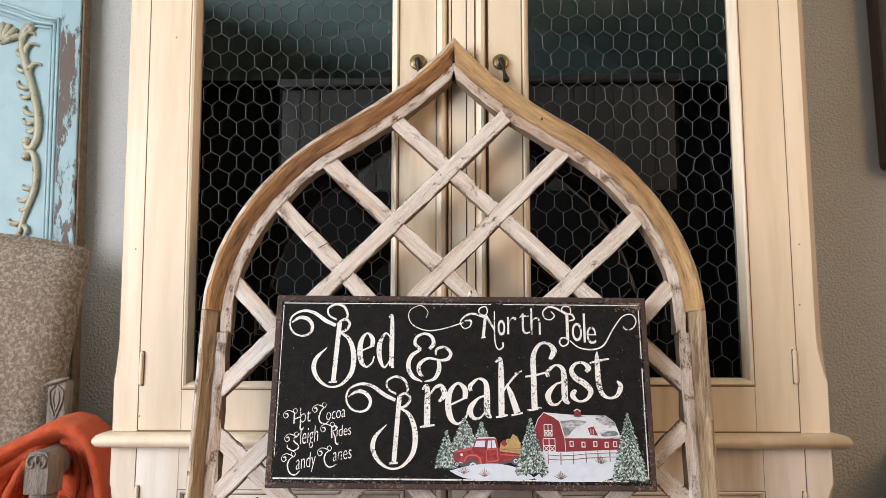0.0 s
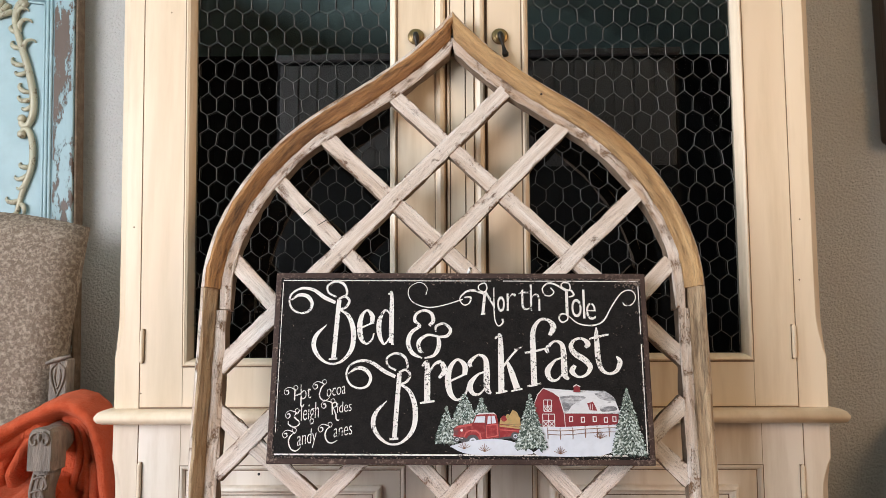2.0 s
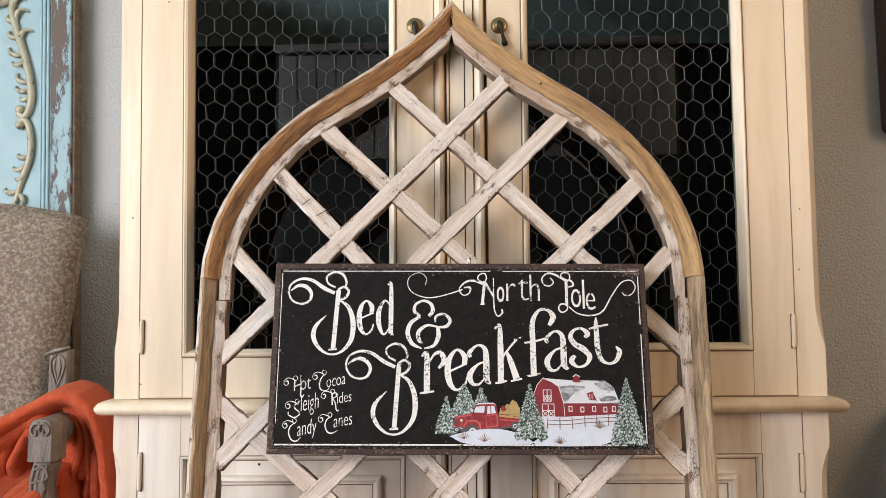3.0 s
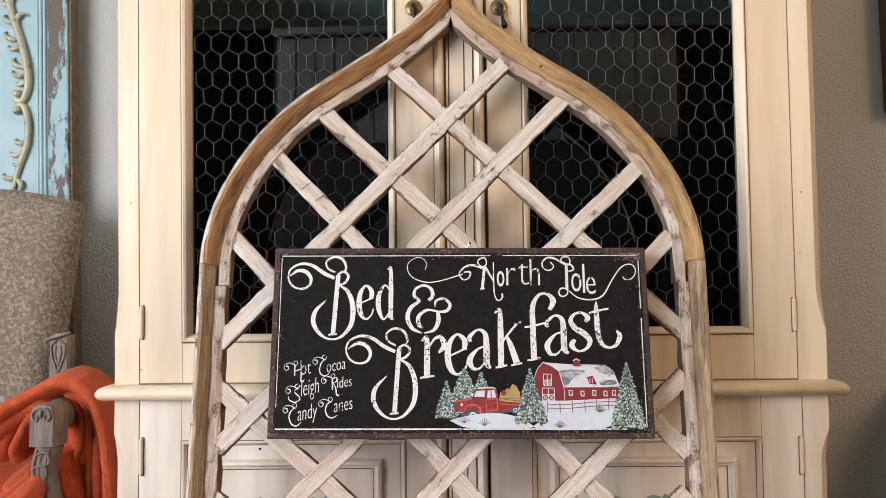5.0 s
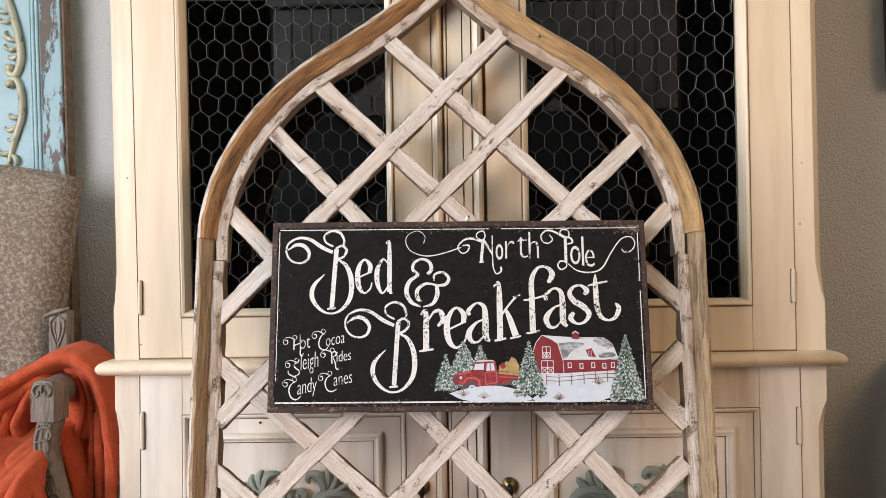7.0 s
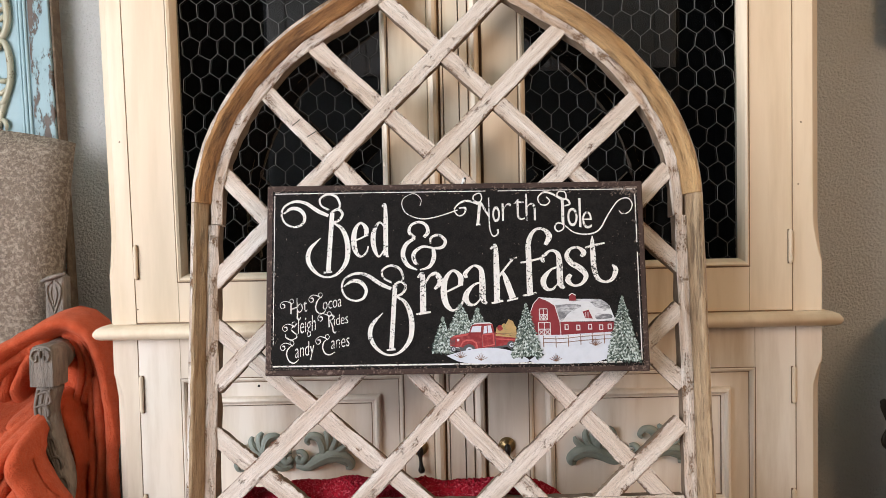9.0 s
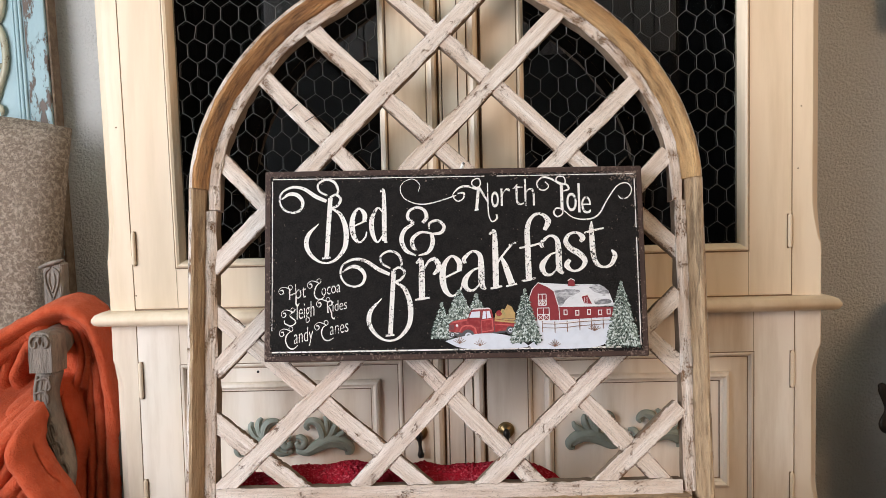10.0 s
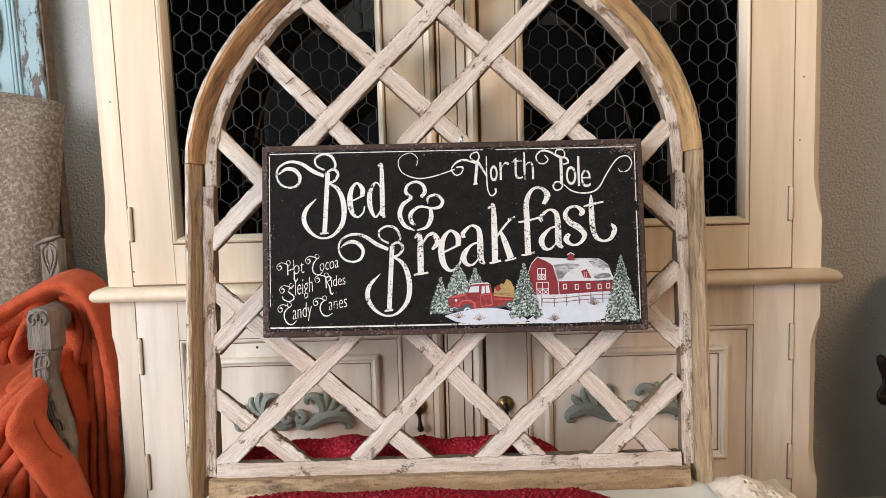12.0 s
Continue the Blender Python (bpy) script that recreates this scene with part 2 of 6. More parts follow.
def add_box(bm, x0, x1, y0, y1, z0, z1, bevel=0.0, seg=2):
    """A box with rounded edges, added to bm."""
    r = bmesh.ops.create_cube(bm, size=1.0, matrix=Matrix.LocRotScale(((x0 + x1) / 2, (y0 + y1) / 2, (z0 + z1) / 2), None, (x1 - x0, y1 - y0, z1 - z0)))
    if bevel:
        edges = list({e for v in r["verts"] for e in v.link_edges})
        bmesh.ops.bevel(bm, geom=edges, offset=bevel, segments=seg, affect="EDGES", profile=0.5)
    return bm


def box(*a, **k):
    return add_box(bmesh.new(), *a, **k)


def lathe(profile, n=20, m=None):
    """Turned shape: (radius, height) pairs about the z axis."""
    bm = bmesh.new()
    rings = [[bm.verts.new((r * math.cos(2 * math.pi * k / n), r * math.sin(2 * math.pi * k / n), z)) for k in range(n)] for r, z in profile]
    for a, b in zip(rings, rings[1:]):
        for k in range(n):
            bm.faces.new((a[k], a[(k + 1) % n], b[(k + 1) % n], b[k]))
    bm.faces.new(rings[0][::-1])
    bm.faces.new(rings[-1])
    if m is not None:
        bm.transform(m)
    return bm


def smooth_line(points, steps=8):
    """Catmull-Rom line through points of any length; all values are interpolated."""
    p = [np.array(q, float) for q in points]
    p = [2 * p[0] - p[1], *p, 2 * p[-1] - p[-2]]
    out = []
    for a, b, c, d in zip(p, p[1:], p[2:], p[3:]):
        for k in range(steps):
            t = k / steps
            out.append(0.5 * (2 * b + (c - a) * t + (2 * a - 5 * b + 4 * c - d) * t * t + (3 * b - a - 3 * c + d) * t ** 3))
    return out + [p[-2]]


def add_tube(bm, points, n=6, flat=1.0):
    """A tube through points (x, y, z, radius); flat squeezes it along y."""
    pts = [np.array(q, float) for q in points]
    rings = []
    for k, q in enumerate(pts):
        t = pts[min(k + 1, len(pts) - 1)][:3] - pts[max(k - 1, 0)][:3]
        t /= np.linalg.norm(t) + 1e-9
        side = np.cross(t, (0, 1, 0) if abs(t[1]) < 0.9 else (1, 0, 0))
        side /= np.linalg.norm(side)
        up = np.cross(side, t)
        rings.append([bm.verts.new(q[:3] + q[3] * (math.cos(a) * side + math.sin(a) * up * np.array((1, flat, 1)))) for a in (2 * math.pi * j / n for j in range(n))])
    for a, b in zip(rings, rings[1:]):
        for j in range(n):
            bm.faces.new((a[j], a[(j + 1) % n], b[(j + 1) % n], b[j]))
    bm.faces.new(rings[0][::-1])
    bm.faces.new(rings[-1])
    return bm


def ribbon(verts, faces, stroke, z):
    """A flat pen stroke: points in millimetres and widths, smoothed, at height z."""
    pts, widths = stroke
    line = smooth_line([(x, y, w) for (x, y), w in zip(pts, widths)], 7)
    base = len(verts)
    for k, q in enumerate(line):
        t = line[min(k + 1, len(line) - 1)][:2] - line[max(k - 1, 0)][:2]
        t /= np.linalg.norm(t) + 1e-9
        h = max(0.35, q[2] / 2)
        verts += [((q[0] - t[1] * h) / 1000, (q[1] + t[0] * h) / 1000, z), ((q[0] + t[1] * h) / 1000, (q[1] - t[0] * h) / 1000, z)]
    faces += [(base + 2 * k, base + 2 * k + 1, base + 2 * k + 3, base + 2 * k + 2) for k in range(len(line) - 1)]


# ---- room ----
BACK, LEFT, RIGHT, REAR, TOP = 0.46, -2.40, 2.4, -4.75, 2.9


def wall_with_hole(name, axis, at, thick, lo, hi, hole, m):
    """A wall along x or y with one window opening."""
    bm = bmesh.new()
    a0, a1, z0, z1 = hole
    for p0, p1, q0, q1 in ((lo, a0, 0, TOP), (a1, hi, 0, TOP), (a0, a1, 0, z0), (a0, a1, z1, TOP)):
        if axis == "x":
            add_box(bm, p0, p1, at, at + thick, q0, q1)
        else:
            add_box(bm, at, at + thick, p0, p1, q0, q1)
    return tagged(part(name, bm, m), kind="structure")


tagged(part("wall_north", box(LEFT - 0.12, RIGHT + 0.12, BACK, BACK + 0.12, 0, TOP), WALL), "grey orange-peel textured plaster wall", kind="structure")
wall_with_hole("wall_west", "y", LEFT - 0.12, 0.12, REAR, BACK, (-3.4, -1.1, 0.6, 2.1), WALL)
wall_with_hole("wall_east", "y", RIGHT, 0.12, REAR, BACK, (-3.3, -1.9, 1.3, 2.6), WALL)
# rear wall coloured as if unlit, to mirror black in the panes
tagged(part("wall_south", box(LEFT - 0.12, RIGHT + 0.12, REAR - 0.12, REAR, 0, TOP), ROOM_SHADE), kind="structure")
tagged(part("floor", box(LEFT, RIGHT, REAR, BACK, -0.05, 0.0), FLOOR), "brown wooden floorboards", kind="structure")
tagged(part("ceiling", box(LEFT - 0.12, RIGHT + 0.12, REAR - 0.12, BACK + 0.12, TOP, TOP + 0.1), CEILING), "pale painted ceiling", kind="structure")
tagged(part("baseboard", box(LEFT, RIGHT, BACK - 0.015, BACK - 0.001, 0.0, 0.10, bevel=0.004), IVORY), kind="structure")


def window_unit(name, m, w, h):
    win = tagged(thing(name, "white framed window, out of view, with an area light before it", "window"), kind="structure")
    bm = bmesh.new()
    for x0, x1, z0, z1 in ((-w / 2, -w / 2 + 0.05, 0, h), (w / 2 - 0.05, w / 2, 0, h), (-w / 2 + 0.05, w / 2 - 0.05, 0, 0.05), (-w / 2 + 0.05, w / 2 - 0.05, h - 0.05, h), (-0.015, 0.015, 0.05, h - 0.05)):
        add_box(bm, x0, x1, -0.03, 0.03, z0, z1, bevel=0.004)
    part("window_frame", bm, IVORY, win)
    win.matrix_basis = m
    return win


window_unit("window_1", pose(LEFT - 0.07, -2.25, 0.6, 0, 0, 90), 2.3, 1.5)
# unseen window added only to house the east fill
window_unit("window_2", pose(RIGHT + 0.07, -2.6, 1.3, 0, 0, 90), 1.4, 1.3)

# tall wardrobe across the room, seen only mirrored in the cabinet's glass
wardrobe = thing("wardrobe", "tall dark grey wardrobe mirrored in the cabinet glass", "wardrobe", m=pose(0.12, -2.75, 0, 0, 0, 3))
# carcass and lower doors are blackened: the reflection's downward fade, painted in
part("carcass", box(-1.12, 1.12, -0.45, 0.0, 0.0, 2.225, bevel=0.006), ROOM_SHADE, wardrobe)
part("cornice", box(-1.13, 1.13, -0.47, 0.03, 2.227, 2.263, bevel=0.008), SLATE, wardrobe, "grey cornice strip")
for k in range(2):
    part("lower_door", box(-1.10 + 1.105 * k, -0.005 + 1.105 * k, 0.002, 0.022, 0.10, 1.60, bevel=0.004), ROOM_SHADE, wardrobe, "lower door blackened for the fade in the reflection")
    leaf = part("upper_door", box(-1.10 + 1.105 * k, -0.005 + 1.105 * k, 0.002, 0.018, 1.61, 2.20, bevel=0.004), SLATE, wardrobe, "grey slatted upper door")
    for j in range(10):
        x = -1.095 + 1.105 * k + 0.109 * j
        part("slat", box(x, x + 0.100, 0.0185, 0.026, 1.62, 2.19, bevel=0.003), SLATE, leaf)


# ---- armoire ----
# it tips forward a little on the uneven floor
armoire = thing("armoire", "cream painted armoire with chicken-wire glass upper doors", "armoire", m=pose(0, 0, 0.75) @ pose(0, 0, 0, 1.3, 0, 0) @ pose(0, 0, -0.75))
Z_LEDGE, Z_TOP, EDGE_L, EDGE_R = 0.697, 2.02, -0.6215, 0.622
UPPER_HINGE, LOWER_HINGE = (-0.577, 0.5695), (-0.5768, 0.5750)
body = bmesh.new()
add_box(body, EDGE_L + 0.004, EDGE_L + 0.024, 0.052, 0.44, 0.06, Z_TOP)
add_box(body, EDGE_R - 0.024, EDGE_R - 0.004, 0.052, 0.44, 0.06, Z_TOP)
add_box(body, EDGE_L + 0.024, EDGE_R - 0.024, 0.03, 0.425, 0.10, 0.12)
add_box(body, EDGE_L, EDGE_R, 0.002, 0.44, -0.001, 0.058, bevel=0.004)
part("carcass", body, CREAM, armoire)
# back and added liner are blackened to stand for the unlit inside
part("back_panel", box(EDGE_L + 0.024, EDGE_R - 0.024, 0.426, 0.44, 0.12, Z_TOP), INTERIOR_SHADE, armoire, "back panel blackened for the cabinet's inner shade")
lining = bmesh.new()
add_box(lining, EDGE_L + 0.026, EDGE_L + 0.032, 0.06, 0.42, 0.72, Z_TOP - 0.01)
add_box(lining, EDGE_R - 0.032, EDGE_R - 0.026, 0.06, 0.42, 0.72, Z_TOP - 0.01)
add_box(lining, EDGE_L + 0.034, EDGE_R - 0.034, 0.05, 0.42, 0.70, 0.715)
part("lining", lining, INTERIOR_SHADE, armoire, "added near-black liner for the cabinet's inner shade")
crown = bmesh.new()
add_box(crown, EDGE_L - 0.02, EDGE_R + 0.02, -0.03, 0.44, Z_TOP, Z_TOP + 0.05, bevel=0.012, seg=3)
part("cornice", crown, CREAM, armoire)


def chamfer_depth(z):
    """Stopped chamfer with lamb's-tongue ends: its size at height z."""
    def tongue(t):
        t = min(1.0, max(0.0, t))
        return (0.35 * min(1.0, t * 5) + 0.65 * (3 * t * t - 2 * t ** 3)) * 0.017
    if z > Z_LEDGE:
        return tongue((z - 0.795) / 0.075)
    return min(tongue((0.622 - z) / 0.05), tongue((z - 0.328) / 0.045))


def corner_post(inner, outer, z0, z1, name):
    levels = sorted({z0, z1, *[z0 + (z1 - z0) * k / 60 for k in range(61)], 0.795, 0.81, 0.87, 0.622, 0.612, 0.572, 0.328, 0.337, 0.373})
    levels = [z for z in levels if z0 <= z <= z1]
    s = 1 if outer > inner else -1
    verts, faces = [], []
    for z in levels:
        c = max(0.0015, chamfer_depth(z))
        verts += [(inner, 0.0, z), (outer - s * c, 0.0, z), (outer, c, z), (outer, 0.05, z), (inner, 0.05, z)]
    for k in range(len(levels) - 1):
        for j in range(5):
            a, b = 5 * k + j, 5 * k + (j + 1) % 5
            faces.append((a, b, b + 5, a + 5) if s > 0 else (b, a, a + 5, b + 5))
    n = 5 * (len(levels) - 1)
    faces += [(4, 3, 2, 1, 0), (n, n + 1, n + 2, n + 3, n + 4)]
    return make(name, verts, faces, CREAM if z0 > Z_LEDGE else CREAM_PALE, armoire)




def lean(ob):
    """The upper part has racked outwards a little on this side."""
    def shift(x, z):
        return -0.0155 * (z - 0.711) * min(1.0, max(0.0, (-x - 0.06) / 0.5))
    for o in (ob, *ob.children_recursive):
        if o.matrix_basis.translation.length < 1e-6:
            for v in o.data.vertices:
                v.co.x += shift(v.co.x, v.co.z)
        elif o.parent is ob:
            o.location.x += shift(o.location.x, o.location.z)


for k, (side, outer) in enumerate(((-1, EDGE_L), (1, EDGE_R))):
    post = corner_post(UPPER_HINGE[k] + side * 0.0015, outer, Z_LEDGE + 0.012, Z_TOP, "upper_post")
    if side < 0:
        lean(post)
    corner_post(LOWER_HINGE[k] + side * 0.0015, outer, 0.06, Z_LEDGE - 0.013, "lower_post")

for x, z in ((-0.596, 1.027), (0.585, 1.037), (-0.575, 0.735), (0.58, 0.93), (-0.54, 1.42), (-0.31, 0.645)):
    part("nail_hole", lathe([(0.0, 0.0), (0.0016, 0.0), (0.0012, 0.0006), (0.0, 0.0006)], 8), GLAZE, armoire, m=pose(x, -0.0001, z, 90, 0, 0))

# waist moulding: rounded nosing that returns round the sides
nose = bmesh.new()
prof = [(0.0, 0.0115), (-0.018, 0.0115), (-0.028, 0.0085), (-0.034, 0.002), (-0.034, -0.003), (-0.029, -0.009), (-0.020, -0.0125), (0.0, -0.0125)]
rings = []
for x, s in ((EDGE_L, -1), (EDGE_R, 1)):
    rings.append([nose.verts.new((x + s * -y * 0.55, y, Z_LEDGE + z)) for y, z in prof])
back = [[nose.verts.new((x + s * -y * 0.55, 0.44, Z_LEDGE + z)) for y, z in prof] for x, s in ((EDGE_L, -1), (EDGE_R, 1))]
for ra, rb in ((rings[0], rings[1]), (back[0], rings[0]), (rings[1], back[1])):
    for a, b, c, d in zip(ra, ra[1:], rb[1:], rb):
        nose.faces.new((a, b, c, d))
nose.faces.new((rings[0][0], rings[1][0], back[1][0], back[0][0]))
nose.faces.new((rings[0][-1], rings[1][-1], back[1][-1], back[0][-1]))
part("waist_moulding", nose, CREAM, armoire, smooth=True)
part("waist_shadow_line", box(EDGE_L + 0.006, EDGE_R - 0.006, 0.0015, 0.05, Z_LEDGE + 0.0116, Z_LEDGE + 0.0138), GLAZE, armoire, "dark glaze in the joint")


def strip(bm, x0, x1, z0, z1, profile):
    """A mitred moulding round a rectangle. profile: (inset, y) pairs from the outer edge inwards."""
    loops = [[bm.verts.new((x, y, z)) for x, z in ((x0 + i, z0 + i), (x1 - i, z0 + i), (x1 - i, z1 - i), (x0 + i, z1 - i))] for i, y in profile]
    for a, b in zip(loops, loops[1:]):
        for k in range(4):
            bm.faces.new((a[k], a[(k + 1) % 4], b[(k + 1) % 4], b[k]))
    return bm


def door_frame(x0, x1, z0, z1, a0, a1, c0, c1):
    """Stiles and rails as one ring with eased edges."""
    bm = bmesh.new()
    e = 0.0012
    rows = [((x0, x1, z0, z1), 0.022), ((x0, x1, z0, z1), e), ((x0 + e, x1 - e, z0 + e, z1 - e), 0.0), ((a0 - e, a1 + e, c0 - e, c1 + e), 0.0), ((a0, a1, c0, c1), e), ((a0, a1, c0, c1), 0.022)]
    loops = [[bm.verts.new((x, y, z)) for x, z in ((p, r), (q, r), (q, t), (p, t))] for (p, q, r, t), y in rows]
    for a, b in zip(loops, loops[1:] + loops[:1]):
        for k in range(4):
            bm.faces.new((a[k], a[(k + 1) % 4], b[(k + 1) % 4], b[k]))
    return bm


def hinge(parent, x, z, h=0.056):
    bm = lathe([(0.0, -h / 2 - 0.003), (0.0028, -h / 2), (0.0037, -h / 2 + 0.002), (0.0037, -h * 0.2), (0.0030, -h * 0.195), (0.0037, -h * 0.19), (0.0037, h * 0.2), (0.0030, h * 0.205), (0.0037, h * 0.21), (0.0037, h / 2 - 0.002), (0.0028, h / 2), (0.001, h / 2 + 0.003)], 12)
    x += 0.004 if x < 0 else -0.004
    barrel = part("hinge", bm, CREAM, parent, "cream painted barrel hinge", m=pose(x, -0.0025, z))
    part("hinge_glaze", box(-0.0046, 0.0046, 0.0018, 0.0022, -h / 2 - 0.002, h / 2 + 0.002), GLAZE, barrel)
    return barrel


def drop_pull(parent, x, z, turn=0):
    """Round back plate with a hanging drop."""
    plate = part("back_plate", lathe([(0.0, 0.0), (0.0145, 0.0), (0.015, 0.002), (0.0125, 0.004), (0.011, 0.0035), (0.009, 0.006), (0.004, 0.009), (0.0, 0.0095)], 24), BRASS, parent, "tarnished brass drop pull", smooth=True, m=pose(x, -0.0005, z, 90, 0, 0))
    d = lathe([(0.0, -0.043), (0.0045, -0.042), (0.0062, -0.037), (0.004, -0.031), (0.0028, -0.022), (0.0035, -0.014), (0.0058, -0.008), (0.006, -0.002), (0.004, 0.004), (0.0, 0.006)], 14)
    part("drop", d, DARK_METAL, plate, smooth=True, m=pose(0, 0, 0.012, -90, 0, 0) @ pose(0, 0, 0, 0, turn, 0))
    return plate


def wire_net(parent, x0, x1, z0, z1, y, seed, w, pitch, ox, oz):
    """Hexagonal netting of twisted wire, slightly irregular; cells w wide, rows one pitch apart, from (ox, oz)."""
    rng = random.Random(seed)
    r = pitch / 1.5
    nodes, edges = {}, {}

    def node(kx, kz, x, z):
        key = (kx, kz)
        if key not in nodes:
            nodes[key] = (x + rng.gauss(0, 0.0009) + 0.002 * math.sin(z * 7 + seed), y + rng.uniform(-0.0015, 0.0015), z + rng.gauss(0, 0.0009) + 0.002 * math.sin(x * 11 + seed))
        return key

    for row in range(int((z1 - oz) / pitch) + 2):
        for colm in range(int((x1 - ox) / w) + 2):
            cx, cz = ox + (colm + 0.5 * (row % 2)) * w, oz + row * pitch
            kx, kz = 2 * colm + row % 2, 3 * row
            ks = [node(kx + dx, kz + dz, cx + dx * w / 2, cz + dz * r / 2) for dx, dz in ((0, 2), (1, 1), (1, -1), (0, -2), (-1, -1), (-1, 1))]
            for a, b in zip(ks, ks[1:] + ks[:1]):
                edges[tuple(sorted((a, b)))] = a[0] == b[0]
    verts, faces = [], []
    for (a, b), twisted in edges.items():
        p, q = np.array(nodes[a]), np.array(nodes[b])
        if not (x0 - 0.005 < p[0] < x1 + 0.005 and x0 - 0.005 < q[0] < x1 + 0.005 and z0 - 0.005 < p[2] < z1 + 0.005 and z0 - 0.005 < q[2] < z1 + 0.005):
            continue
        t = (q - p) / np.linalg.norm(q - p)
        side = np.cross(t, (0, 1, 0))
        rad = 0.00062 if twisted else 0.0004
        n = len(verts)
        mid = (p + q) / 2 + side * rng.uniform(-0.0008, 0.0008)
        for c in (p, mid, q):
            for k in range(4):
                ang = math.pi / 2 * k
                verts.append(tuple(c + rad * (math.cos(ang) * side + math.sin(ang) * np.array((0, 1, 0)))))
        for s in (0, 4):
            faces += [(n + s + k, n + s + (k + 1) % 4, n + s + 4 + (k + 1) % 4, n + s + 4 + k) for k in range(4)]
    return make("wire_netting", verts, faces, WIRE, parent, "galvanised hexagonal chicken wire")


def upper_door(x0, x1, gx0, gx1, gz0, pull_x, seed, hinge_x, hinge_z, net):
    z0, z1, gz1 = 0.711, 1.97, 1.80
    door = part("upper_door", door_frame(x0, x1, z0, z1, gx0, gx1, gz0, gz1), CREAM, armoire, "cream framed door with glass and chicken wire")
    for x in (gx0, gx1):
        part("rail_joint", box(x - 0.0004, x + 0.0004, -0.0004, 0.002, z0, gz0 - 0.002), JOINT, door)
    part("glaze_line", strip(bmesh.new(), gx0 - 0.0012, gx1 + 0.0012, gz0 - 0.0012, gz1 + 0.0012, [(0.0, -0.0006), (0.0022, -0.0008), (0.0030, 0.002)]), GLAZE, door)
    part("glazing_bead", strip(bmesh.new(), gx0 + 0.001, gx1 - 0.001, gz0 + 0.001, gz1 - 0.001, [(0.0, 0.002), (0.0005, -0.003), (0.003, -0.005), (0.007, -0.003), (0.0105, 0.004), (0.0125, 0.012), (0.0125, 0.02)]), CREAM, door, smooth=False)
    pane = part("pane", box(gx0 + 0.002, gx1 - 0.002, 0.0175, 0.0185, gz0 + 0.002, gz1 - 0.002), GLASS, door, "clear glass pane mirroring the room")
    pane.visible_shadow = False
    wire_net(door, gx0 + 0.012, gx1 - 0.012, gz0 + 0.012, gz1 - 0.012, 0.0135, seed, *net)
    drop_pull(door, pull_x, 1.372, -14 if seed == 2 else -6)
    hinge(door, hinge_x, hinge_z)
    hinge(door, hinge_x, 1.72)
    return door


lean(upper_door(UPPER_HINGE[0], -0.0605, -0.5025, -0.1275, 0.781, -0.094, 1, UPPER_HINGE[0], 0.817, (0.0305, 0.0320, -0.527, 0.739)))
upper_door(0.0340, UPPER_HINGE[1], 0.0955, 0.4945, 0.7885, 0.057, 2, UPPER_HINGE[1], 0.822, (0.0321, 0.0334, 0.0739, 0.7838))


def centre_post(z0, z1, name):
    """Meeting stile with a bead on either edge and sunk grooves."""
    prof = [(-0.060, 0.02), (-0.060, 0.0), (-0.0565, -0.006), (-0.051, -0.0085), (-0.0455, -0.006), (-0.0425, 0.0), (-0.0420, 0.006), (-0.0385, 0.006), (-0.038, 0.001), (-0.0345, 0.001), (-0.034, 0.005), (-0.0325, 0.005), (-0.032, -0.002), (-0.0072, -0.002), (-0.0068, 0.005), (-0.0052, 0.005), (-0.0048, -0.002), (0.0085, -0.002), (0.009, 0.004), (0.0105, 0.004), (0.0120, 0.0), (0.0150, -0.006), (0.0205, -0.0085), (0.0260, -0.006), (0.0290, 0.0), (0.0295, 0.006), (0.0335, 0.006), (0.0335, 0.02)]
    verts = [(x, y, z) for z in (z0, z1) for x, y in prof]
    n = len(prof)
    faces = [(k, k + 1, n + k + 1, n + k) for k in range(n - 1)]
    post = make(name, verts, faces, CREAM if z0 > Z_LEDGE else CREAM_PALE, armoire)
    for a, b, y in ((-0.0419, -0.0386, 0.0055), (-0.0339, -0.0326, 0.0045), (-0.0067, -0.0053, 0.0045), (0.0091, 0.0104, 0.0035), (0.0297, 0.0334, 0.0055)):
        part("groove_glaze", box(a, b, y, y + 0.002, z0, z1), GLAZE, post)
    return post


centre_post(0.711, 1.97, "upper_centre_post")
centre_post(0.06, 0.683, "lower_centre_post")


